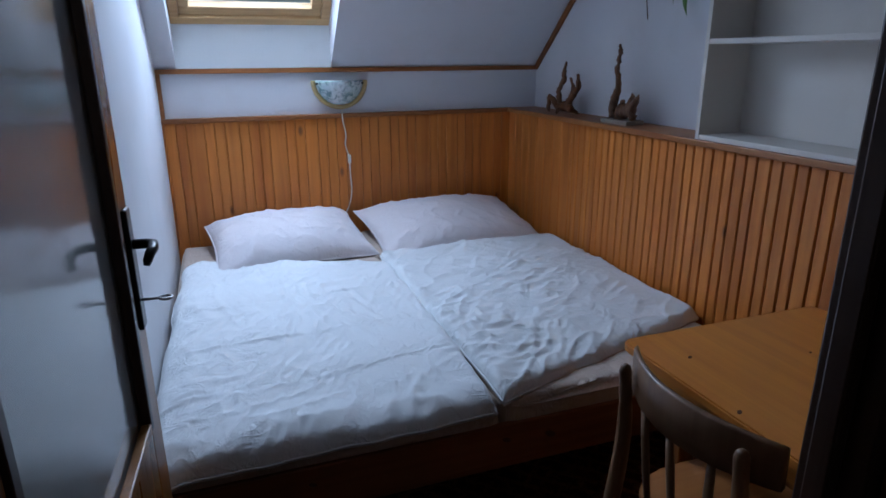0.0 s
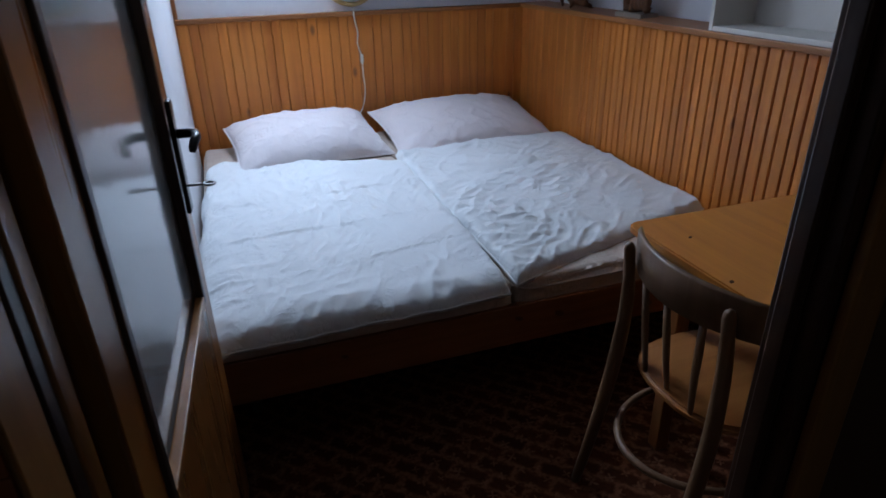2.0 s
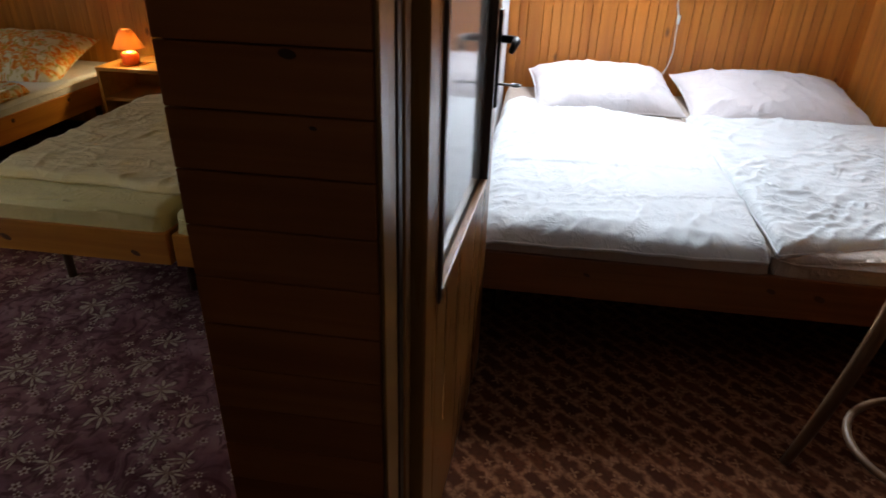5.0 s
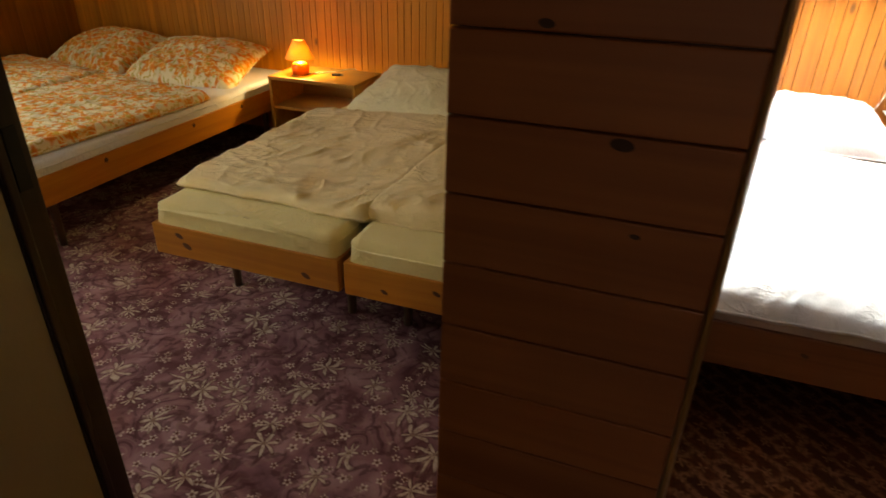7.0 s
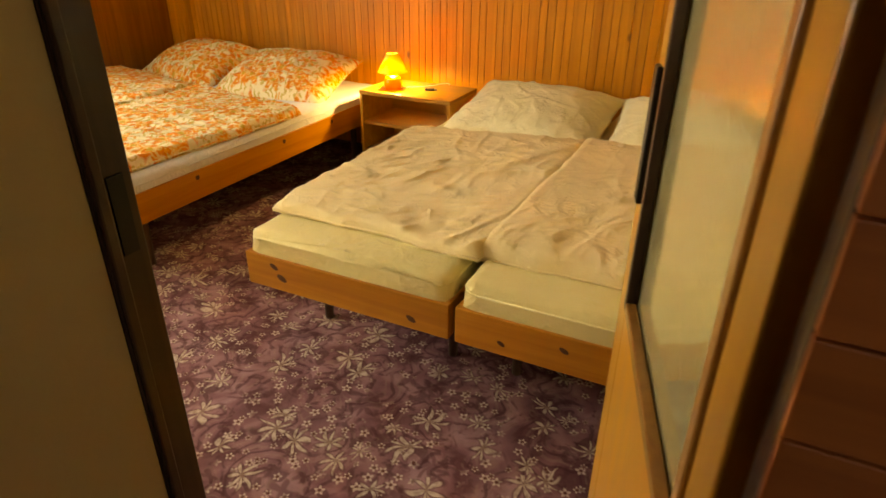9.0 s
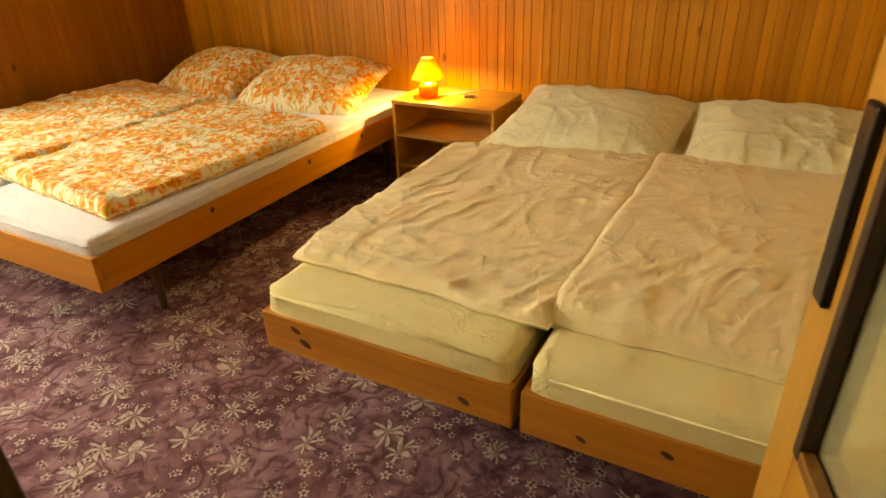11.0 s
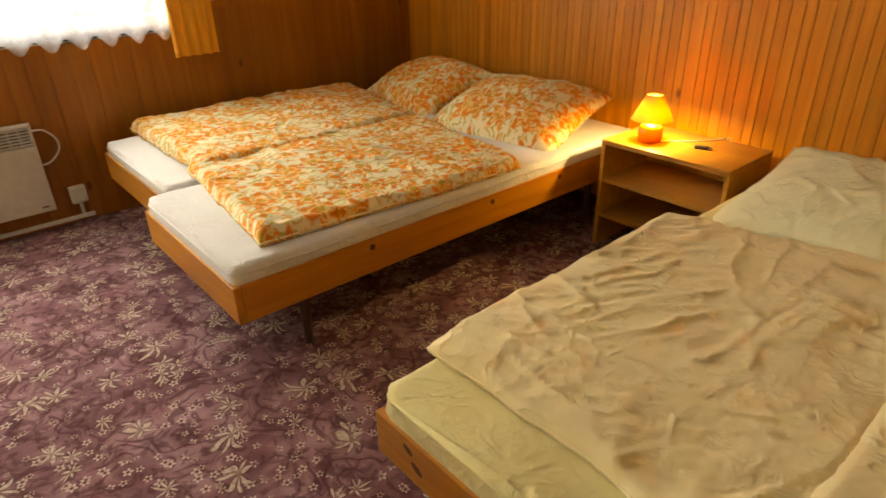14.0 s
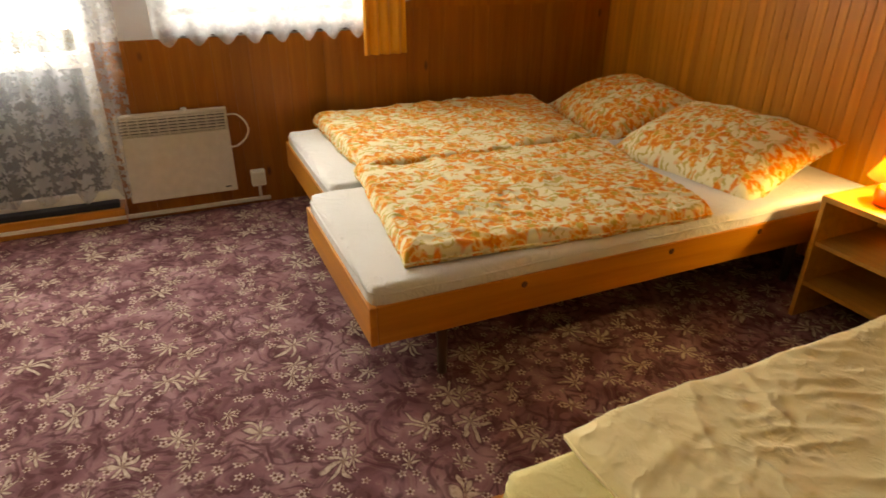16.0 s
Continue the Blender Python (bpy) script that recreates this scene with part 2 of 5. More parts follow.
def floral_cloth():
    """Cream cotton printed with orange blossoms and olive leaves."""
    m = Mat("orange_floral_linen", 0.85, 0.2)
    v = m.coords((1, 1, 1))
    warp = m.node("ShaderNodeTexNoise", Vector=v, Scale=14.0, Detail=2.0).outputs["Color"]
    wv = m.node("ShaderNodeVectorMath")
    wv.operation = "MULTIPLY_ADD"
    m.put(wv.inputs[0], warp)
    wv.inputs[1].default_value = (0.05, 0.05, 0.05)
    m.put(wv.inputs[2], v)
    vec = wv.outputs[0]
    big, r, h = m.flowers(vec, 7.6, 6, 0.096, 0.24, 3.1, 0.75)
    small, r2, h2 = m.flowers(vec, 13.0, 4, 0.026, 0.40, 7.7)
    wave = m.node("ShaderNodeTexWave", Vector=vec, Scale=8.5, Distortion=8.0, Detail=2.0)
    wave.inputs["Detail Scale"].default_value = 2.2
    leaf = m.math("MULTIPLY", m.ramp(wave.outputs["Fac"], [(0.66, 0.0), (0.76, 1.0)]), m.ramp(m.noise(v, 15.0), [(0.42, 0.0), (0.50, 1.0)]))
    col = m.mix(m.math("MULTIPLY", leaf, 0.8), (0.88, 0.77, 0.50), (0.58, 0.42, 0.06))
    col = m.mix(m.math("MULTIPLY", small, 0.85), col, (0.80, 0.36, 0.06))
    # petals: scalloped rings of deep and light orange round each heart, with cream gaps
    turns = m.math("ADD", m.math("MULTIPLY", r, 110.0), m.math("MULTIPLY", m.noise(v, 34.0, 3.0), 16.0))
    petal = m.math("MULTIPLY_ADD", m.math("SINE", turns), 0.5, 0.5)
    tint = m.ramp(petal, [(0.03, (0.88, 0.62, 0.28)), (0.20, (0.88, 0.42, 0.06)), (0.55, (0.86, 0.29, 0.016)), (1.0, (0.80, 0.20, 0.006))])
    col = m.mix(m.math("MULTIPLY", big, 0.95), col, tint)
    heart = m.ramp(r, [(0.010, 1.0), (0.016, 0.0)])
    col = m.mix(m.math("MULTIPLY", heart, 0.8), col, (0.60, 0.40, 0.06))
    m.color(col)
    m.bump(m.noise(v, 10.0, 5.0, 0.6), 0.35, 0.006)
    return m.m


floral = floral_cloth()


def carpet_floral():
    """Dusty mauve carpet with cream lilies, small white blossoms and dark scrolls."""
    m = Mat("floral_carpet", 0.95, 0.1)
    v = m.coords((1, 1, 1), False)
    patch = m.noise(v, 7.0, 4.0, 0.6)
    col = m.ramp(patch, [(0.34, (0.165, 0.066, 0.078)), (0.5, (0.285, 0.140, 0.158)), (0.66, (0.43, 0.245, 0.272))])
    warp = m.node("ShaderNodeTexNoise", Vector=v, Scale=9.0, Detail=1.0).outputs["Color"]
    wv = m.node("ShaderNodeVectorMath")
    wv.operation = "MULTIPLY_ADD"
    m.put(wv.inputs[0], warp)
    wv.inputs[1].default_value = (0.10, 0.10, 0.0)
    m.put(wv.inputs[2], v)
    bent = wv.outputs[0]
    # scrolls: broken rings round scattered centres
    ring, rr, hh = m.flowers(bent, 5.2, 1, 0.09, 0.0, 12.6)
    band = m.math("SINE", m.math("MULTIPLY", rr, 150.0))
    part_of = m.ramp(m.noise(v, 8.5, 2.0), [(0.44, 0.0), (0.54, 1.0)])
    scroll = m.math("MULTIPLY", m.ramp(band, [(0.55, 0.0), (0.9, 1.0)]), part_of)
    col = m.mix(m.math("MULTIPLY", scroll, 0.62), col, (0.085, 0.026, 0.034))
    pale = m.math("MULTIPLY", m.ramp(m.math("MULTIPLY", band, -1.0), [(0.7, 0.0), (0.95, 1.0)]), part_of)
    col = m.mix(m.math("MULTIPLY", pale, 0.22), col, (0.44, 0.31, 0.26))
    blot = m.ramp(m.noise(v, 16.0, 3.0, 1.2), [(0.54, 0.0), (0.62, 1.0)])
    col = m.mix(m.math("MULTIPLY", blot, 0.65), col, (0.10, 0.036, 0.042))
    dark, r0, h0 = m.flowers(bent, 7.0, 4, 0.042, 0.30, 5.3)
    col = m.mix(m.math("MULTIPLY", dark, 0.55), col, (0.12, 0.042, 0.05))
    rim = m.math("SUBTRACT", dark, m.flowers(bent, 7.0, 4, 0.036, 0.30, 5.3)[0])
    col = m.mix(m.math("MULTIPLY", rim, 0.35), col, (0.42, 0.29, 0.25))
    small, r1, h1 = m.flowers(v, 21.0, 5, 0.0175, 0.24, 2.2)
    group = m.ramp(m.noise(v, 6.5, 1.0), [(0.44, 0.0), (0.50, 1.0)])
    col = m.mix(m.math("MULTIPLY", small, m.math("MULTIPLY", group, 0.95)), col, (0.68, 0.54, 0.47))
    heart = m.ramp(r1, [(0.0045, 1.0), (0.0065, 0.0)])
    col = m.mix(m.math("MULTIPLY", heart, group), col, (0.16, 0.06, 0.05))
    shadow, r3, h3 = m.flowers(bent, 7.0, 7, 0.074, 0.34, 9.4, 0.9)
    col = m.mix(m.math("MULTIPLY", shadow, 0.5), col, (0.10, 0.034, 0.04))
    lily, r2, h2 = m.flowers(bent, 7.0, 7, 0.056, 0.46, 9.4, 0.9)
    vein = m.ramp(m.noise(v, 60.0, 2.0), [(0.34, (0.46, 0.34, 0.27)), (0.56, (0.76, 0.64, 0.52))])
    core = m.ramp(r2, [(0.005, 1.0), (0.013, 0.0)])
    vein = m.mix(m.math("MULTIPLY", core, 0.6), vein, (0.22, 0.10, 0.07))
    show = m.math("GREATER_THAN", h2, 0.25)
    col = m.mix(m.math("MULTIPLY", m.math("MULTIPLY", lily, show), 0.80), col, vein)
    pile = m.noise(v, 380.0, 2.0)
    col = m.mix(m.math("MULTIPLY", pile, 0.55), col, m.mix(1.0, col, (0.45, 0.42, 0.42), "MULTIPLY"))
    m.color(col)
    m.bump(pile, 0.5, 0.003)
    return m.m


def carpet_woven():
    """Red-brown carpet with a tan basket-weave figure."""
    m = Mat("woven_carpet", 0.95, 0.1)
    v = m.coords((1, 1, 1), False)
    warp = m.node("ShaderNodeTexNoise", Vector=v, Scale=30.0, Detail=1.0).outputs["Color"]
    wv = m.node("ShaderNodeVectorMath")
    wv.operation = "MULTIPLY_ADD"
    m.put(wv.inputs[0], warp)
    wv.inputs[1].default_value = (0.03, 0.03, 0.0)
    m.put(wv.inputs[2], v)
    mp = m.node("ShaderNodeMapping", Vector=wv.outputs[0], Rotation=(0, 0, radians(45)), Scale=(8.5, 8.5, 8.5)).outputs[0]
    br = m.node("ShaderNodeTexBrick", Vector=mp, Color1=(0.105, 0.028, 0.011), Color2=(0.055, 0.015, 0.007), Mortar=(0.22, 0.090, 0.042), Scale=1.0)
    br.inputs["Mortar Size"].default_value = 0.14
    br.inputs["Mortar Smooth"].default_value = 0.9
    br.inputs["Brick Width"].default_value = 1.0
    br.inputs["Row Height"].default_value = 0.5
    col = br.outputs["Color"]
    star, r, h = m.flowers(v, 17.0, 4, 0.022, 0.40, 1.4, 0.2)
    col = m.mix(m.math("MULTIPLY", star, 0.6), col, (0.30, 0.14, 0.07))
    fl = m.noise(v, 70.0, 3.0)
    col = m.mix(m.ramp(fl, [(0.44, 0.0), (0.66, 0.75)]), col, (0.055, 0.016, 0.007))
    m.color(col)
    m.bump(m.noise(v, 400.0, 2.0), 0.5, 0.003)
    return m.m


carpet_2, carpet_1 = carpet_floral(), carpet_woven()
carpet_hall = plain("hall_carpet", (0.10, 0.07, 0.055), 0.9)


def clear_glass():
    m = Mat("window_glass", 0.0)
    m.b.inputs["Transmission Weight"].default_value = 1.0
    m.b.inputs["IOR"].default_value = 1.1
    return m.m


def door_glass(name="pebbled_door_glass", tint=(0.78, 0.80, 0.80)):
    m = Mat(name, 0.09, 0.8)
    v = m.coords((1, 1, 1), False)
    m.color(tint)
    m.b.inputs["Transmission Weight"].default_value = 0.72
    m.b.inputs["IOR"].default_value = 1.52
    m.bump(m.noise(v, 38.0, 2.0, 0.6), 0.10, 0.004)
    return m.m


glass, leaf_glass = clear_glass(), door_glass()
# same glass, tinted to imitate the warm wall and lamp glow in door 2's pane
warm_tint_glass = door_glass("pebbled_glass_warm_tint", (0.72, 0.64, 0.36))


def marble_glass():
    m = Mat("marbled_lamp_glass", 0.25)
    v = m.coords((1, 1, 1))
    m.color(m.ramp(m.noise(v, 22.0, 5.0, 1.6), [(0.38, (0.20, 0.30, 0.32)), (0.5, (0.50, 0.60, 0.62)), (0.65, (0.66, 0.74, 0.76))]))
    m.b.inputs["Subsurface Weight"].default_value = 0.1
    return m.m


def shade_cloth():
    """Thin orange lamp shade, lit through from inside."""
    m = Mat("orange_lamp_shade", 0.7)
    d = m.node("ShaderNodeBsdfDiffuse", Color=(0.74, 0.40, 0.14))
    tr = m.node("ShaderNodeBsdfTranslucent", Color=(0.66, 0.38, 0.15))
    mx = m.node("ShaderNodeMixShader", Fac=0.30)
    m.put(mx.inputs[1], d.outputs[0])
    m.put(mx.inputs[2], tr.outputs[0])
    m.put(m.out.inputs["Surface"], mx.outputs[0])
    return m.m


def lace(name, dense):
    """White net curtain with a woven blossom border."""
    m = Mat(name, 0.9)
    v = m.coords((1, 1, 1), False)
    sw = m.node("ShaderNodeSeparateXYZ", Vector=v)
    flat = m.node("ShaderNodeCombineXYZ", X=sw.outputs[1], Y=sw.outputs[2]).outputs[0]
    fl, r, h = m.flowers(flat, 11.0, 5, 0.045, 0.25, 0.4, 0.5)
    fl2, r2, h2 = m.flowers(flat, 24.0, 4, 0.02, 0.3, 4.4, 0.7)
    border = m.ramp(sw.outputs[2], [(0.30, 1.0), (0.72, 0.22)])
    pat = m.math("MULTIPLY", m.math("MAXIMUM", fl, fl2), border)
    fac = m.math("MULTIPLY_ADD", pat, 0.34, dense)
    d = m.node("ShaderNodeBsdfDiffuse", Color=(0.82, 0.84, 0.88))
    tl = m.node("ShaderNodeBsdfTranslucent", Color=(0.82, 0.84, 0.88))
    mx = m.node("ShaderNodeMixShader", Fac=0.5)
    m.put(mx.inputs[1], d.outputs[0])
    m.put(mx.inputs[2], tl.outputs[0])
    tp = m.node("ShaderNodeBsdfTransparent")
    m2 = m.node("ShaderNodeMixShader", Fac=fac)
    m.put(m2.inputs[1], tp.outputs[0])
    m.put(m2.inputs[2], mx.outputs[0])
    m.put(m.out.inputs["Surface"], m2.outputs[0])
    return m.m


lamp_glass, shade_mat = marble_glass(), shade_cloth()
lace_mat, lace_thin = lace("lace_net", 0.42), lace("lace_net_thin", 0.26)


def ceramic():
    m = Mat("orange_red_glaze", 0.2)
    m.color(m.mix(m.noise(m.coords((1, 1, 1)), 14.0, 3.0), (0.62, 0.10, 0.03), (0.72, 0.17, 0.04)))
    return m.m


def bulb_glow():
    m = Mat("bulb_glow", 0.5)
    m.b.inputs["Emission Color"].default_value = (1.0, 0.62, 0.28, 1)
    m.b.inputs["Emission Strength"].default_value = 12.0
    return m.m


glaze, glow = ceramic(), bulb_glow()


# ---- mesh helpers ----
def finish(name, bm, mat, smooth=False):
    me = bpy.data.meshes.new(name)
    bm.to_mesh(me)
    bm.free()
    if mat:
        me.materials.append(mat)
    if smooth:
        for p in me.polygons:
            p.use_smooth = True
    return new(name, me)


def part(name, bm, mat, parent, label="", smooth=False):
    ob = finish(name, bm, mat, smooth)
    ob.parent = parent
    if label:
        tagged(ob, label)
    return ob


def thing(name, m, label, category, group=""):
    ob = new(name)
    ob.empty_display_size = 0.1
    ob.matrix_world = m
    return tagged(ob, label, category, group)


def box(x0, x1, y0, y1, z0, z1, bevel=0.0, bm=None, seg=2):
    own = bmesh.new()
    bmesh.ops.create_cube(own, size=1.0)
    for v in own.verts:
        v.co = ((x0 + x1) / 2 + v.co.x * (x1 - x0), (y0 + y1) / 2 + v.co.y * (y1 - y0), (z0 + z1) / 2 + v.co.z * (z1 - z0))
    if bevel:
        bmesh.ops.bevel(own, geom=own.edges[:], offset=bevel, segments=seg, affect="EDGES", profile=0.5)
    if bm is None:
        return own
    return merge(bm, own)


def merge(bm, own):
    me = bpy.data.meshes.new("tmp")
    own.to_mesh(me)
    own.free()
    bm.from_mesh(me)
    bpy.data.meshes.remove(me)
    return bm


def boxes(items, bevel=0.0):
    bm = bmesh.new()
    for it in items:
        box(*it, bevel, bm)
    return bm


def tube(points, radii, sides=10):
    """A round bar along points, with a radius at each."""
    bm = bmesh.new()
    pts = [Vector(p) for p in points]
    if isinstance(radii, (int, float)):
        radii = [radii] * len(pts)
    rings = []
    up = Vector((0.13, 0.21, 1)).normalized()
    for i, p in enumerate(pts):
        d = (pts[min(i + 1, len(pts) - 1)] - pts[max(i - 1, 0)]).normalized()
        a = d.cross(up if abs(d.dot(up)) < 0.95 else Vector((1, 0, 0))).normalized()
        b = d.cross(a)
        rings.append([bm.verts.new(p + radii[i] * (math.cos(k * math.tau / sides) * a + math.sin(k * math.tau / sides) * b)) for k in range(sides)])
    for r, s in zip(rings, rings[1:]):
        for k in range(sides):
            bm.faces.new((r[k], r[(k + 1) % sides], s[(k + 1) % sides], s[k]))
    bm.faces.new(rings[0][::-1])
    bm.faces.new(rings[-1])
    bmesh.ops.recalc_face_normals(bm, faces=bm.faces[:])
    return bm


def lathe(profile, sides=32, caps=True):
    bm = bmesh.new()
    rings = [[bm.verts.new((r * math.cos(k * math.tau / sides), r * math.sin(k * math.tau / sides), z)) for k in range(sides)] for r, z in profile]
    for r, s in zip(rings, rings[1:]):
        for k in range(sides):
            bm.faces.new((r[k], r[(k + 1) % sides], s[(k + 1) % sides], s[k]))
    if caps:
        bm.faces.new(rings[0][::-1])
        bm.faces.new(rings[-1])
    return bm


def prism(poly, a, b, axis):
    """A flat outline swept from a to b along an axis (0, 1, 2); the outline's pairs are the other two axes in order."""
    bm = bmesh.new()
    others = [i for i in range(3) if i != axis]
    rings = []
    for s in (a, b):
        ring = []
        for p, q in poly:
            co = [0, 0, 0]
            co[axis], co[others[0]], co[others[1]] = s, p, q
            ring.append(bm.verts.new(co))
        rings.append(ring)
    n = len(poly)
    for k in range(n):
        bm.faces.new((rings[0][k], rings[0][(k + 1) % n], rings[1][(k + 1) % n], rings[1][k]))
    bm.faces.new(rings[0][::-1])
    bm.faces.new(rings[1])
    bmesh.ops.recalc_face_normals(bm, faces=bm.faces[:])
    return bm


def structure(name, bm, mat, label):
    return tagged(finish(name, bm, mat), label, "", "", "structure")


# ---- the plan, in metres ----
HALL_Y, ROOM_Y = 0.42, 0.49            # the wall with both doors: its hall face and its room face
R1_X0, R1_X1, R1_Y = 0.045, 2.18, 3.585  # room 1: white walls
WAIN_X, WAIN_Y, WAIN_Z = 1.995, 3.57, 1.13
KNEE_Z = 1.375
R2_X0, R2_X1, R2_Y0, R2_Y1 = -4.38, -0.06, -0.45, 3.64
D1_X0, D1_X1, D2_X0, D2_X1, DOOR_Z = 0.043, 0.93, -0.942, -0.235, 1.99
CEIL = 2.42

structure("floor_1", box(-0.02, 2.3, 0.455, 3.8, -0.06, 0.0), carpet_1, "red-brown carpet with a tan basket-weave figure")
structure("floor_2", boxes([(-4.6, -1.03, -0.6, 3.8, -0.06, 0.0), (-1.03, -0.02, 0.455, 3.8, -0.06, 0.0)]), carpet_2, "dusty mauve carpet with cream flowers and scrolls")
structure("floor_3", box(-1.03, 2.3, -1.9, 0.455, -0.06, 0.0), carpet_hall, "dark plain carpet of the hall")
structure("wall_doors", boxes([(D2_X1 + 0.012, D1_X0 - 0.008, HALL_Y + 0.012, ROOM_Y, 0, CEIL), (D1_X1, 2.25, HALL_Y, ROOM_Y, 0, CEIL),
                               (D2_X0, D2_X1, HALL_Y, ROOM_Y, DOOR_Z, CEIL), (D1_X0, D1_X1, HALL_Y, ROOM_Y, DOOR_Z, CEIL)]), brown_wall, "dark brown wall with two doorways")
structure("wall_hall_west", box(-1.05, D2_X0, -1.9, 0.436, 0, CEIL), beige_wall, "beige painted wall of the hall")
# unseen south wall; its opening is made up to let the hall fill in
structure("wall_hall_south", boxes([(-1.05, 0.1, -2.0, -1.9, 0, CEIL), (0.9, 2.3, -2.0, -1.9, 0, CEIL), (0.1, 0.9, -2.0, -1.9, 0, 1.2), (0.1, 0.9, -2.0, -1.9, 2.1, CEIL)]), brown_wall, "dark brown wall of the hall")
structure("wall_hall_east", box(2.25, 2.35, -1.9, ROOM_Y, 0, CEIL), brown_wall, "dark brown wall of the hall")
structure("wall_partition", boxes([(R2_X1, 0.008, ROOM_Y, 1.455, 0, CEIL), (R2_X1, R1_X0, 1.455, 3.72, 0, CEIL)]), white_wall, "white painted wall between the bedrooms")
structure("wall_partition_skin", box(R2_X1 - 0.008, R2_X1, ROOM_Y, R2_Y1 - 0.03, 0, CEIL), ochre_wall, "ochre painted wall beside the beds")
structure("wall_room_1_east", box(R1_X1, R1_X1 + 0.1, ROOM_Y, 3.8, 0, CEIL + 0.1), white_wall, "white painted side wall")
structure("wall_room_1_knee", box(R1_X0, R1_X1, R1_Y, R1_Y + 0.12, 0, KNEE_Z), white_wall, "low white knee wall below the roof slope")
structure("wall_room_2_south", box(-4.5, -1.05, R2_Y0 - 0.1, R2_Y0, 0, CEIL), beige_wall, "beige painted wall")
structure("wall_room_2_north", box(-4.5, R2_X1, R2_Y1, R2_Y1 + 0.1, 0, CEIL), white_wall, "wall behind the pine panelling")
ceil_y = R1_Y - (CEIL - KNEE_Z) / math.tan(SLOPE)
structure("ceiling_1", box(R1_X0, R1_X1, ROOM_Y, ceil_y + 0.05, CEIL, CEIL + 0.08), ceiling_white, "white ceiling")
structure("ceiling_2", box(-4.5, R2_X1, R2_Y0 - 0.1, R2_Y1 + 0.1, CEIL, CEIL + 0.08), ceiling_white, "white ceiling")
structure("ceiling_3", box(-1.05, 2.35, -2.0, ROOM_Y, CEIL, CEIL + 0.08), ceiling_white, "white ceiling of the hall")

# roof slope of room 1: pieces round the window's hole, in the slope's own frame (u across, v up the slope, w outward)
slope_m = Matrix.Translation((0, R1_Y, KNEE_Z)) @ Matrix(((1, 0, 0, 0), (0, -math.cos(SLOPE), math.sin(SLOPE), 0), (0, math.sin(SLOPE), math.cos(SLOPE), 0), (0, 0, 0, 1)))
ROOF_V, ROOF_W = (CEIL - KNEE_Z) / math.sin(SLOPE) + 0.1, 0.18
W_X0, W_X1, W_V = 0.145, 0.925, 1.25
bm = boxes([(R1_X0, W_X0, 0, ROOF_V, 0, ROOF_W), (W_X1, R1_X1, 0, ROOF_V, 0, ROOF_W), (W_X0, W_X1, W_V, ROOF_V, 0, ROOF_W)])
bm.transform(slope_m)
bmesh.ops.recalc_face_normals(bm, faces=bm.faces[:])
structure("ceiling_slope", bm, white_wall, "white sloping ceiling with a deep window recess")
structure("window_lining", box(W_X0, W_X1, R1_Y - 0.015, R1_Y + 0.02, KNEE_Z + 0.004, KNEE_Z + 0.235), lining_white, "stained white lining board below the roof window")


# ---- panelling ----
def plank_mesh(name, width, length, mat, depth=0.014, g=0.0035):
    """One upright plank with eased edges, from its foot."""
    poly = [(0, 0), (0, depth - g), (g, depth), (width - g, depth), (width, depth - g), (width, 0)]
    bm = prism([(p, q) for p, q in poly], 0, length, 2)
    me = bpy.data.meshes.new(name)
    bm.to_mesh(me)
    bm.free()
    me.materials.append(mat)
    return me


def planks(parent, origin, run, total, length, mat, widths, gap=0.003, name="plank", depth=0.014, g=0.0035):
    """Planks side by side along run from origin, standing proud to the side that is run turned left."""
    cache = {}
    d = Vector(run).normalized()
    left = Vector((-d.y, d.x, 0))
    rot = Matrix((d, left, Vector((0, 0, 1)))).transposed().to_4x4()
    s, i = 0.0, 0
    while s < total - 0.006:
        w = widths[i % len(widths)]
        w = min(w, total - s)
        key = round(w, 4)
        if key not in cache:
            cache[key] = plank_mesh(name, w - gap, length, mat, depth, g)
        ob = new(name, cache[key])
        ob.parent = parent
        ob.matrix_world = Matrix.Translation(Vector(origin) + d * (s + gap / 2)) @ rot
        s += w
        i += 1


# room 1: back panelling and the boxed-out side panelling with its ledge
back_1 = structure("wall_panelling_back", box(R1_X0, WAIN_X, WAIN_Y, R1_Y, 0.0, WAIN_Z - 0.02), groove_wood, "varnished pine panelling at the head of the bed")
planks(back_1, (WAIN_X, WAIN_Y, 0.0), (-1, 0, 0), WAIN_X - R1_X0, WAIN_Z - 0.02, wall_wood_1, [0.052, 0.05, 0.088, 0.05, 0.052, 0.05, 0.07], 0.0018, g=0.0025)
side_1 = structure("wall_panelling_side", box(WAIN_X + 0.014, R1_X1, ROOM_Y, R1_Y, 0.0, WAIN_Z - 0.02), dark_z, "varnished pine slat panelling along the bed's side")
planks(side_1, (WAIN_X + 0.014, ROOM_Y, 0.0), (0, 1, 0), 2.35, WAIN_Z - 0.02, wall_wood_1, [0.052, 0.046, 0.058, 0.046], 0.005, depth=0.014)
planks(side_1, (WAIN_X + 0.014, ROOM_Y + 2.35, 0.0), (0, 1, 0), WAIN_Y - ROOM_Y - 2.35, WAIN_Z - 0.02, wall_wood_1, [0.092, 0.088], 0.002)
structure("ledge_side", box(WAIN_X - 0.022, R1_X1, ROOM_Y, R1_Y - 0.004, WAIN_Z - 0.02, WAIN_Z + 0.004, 0.004), trim_y, "varnished wooden ledge on the panelling")
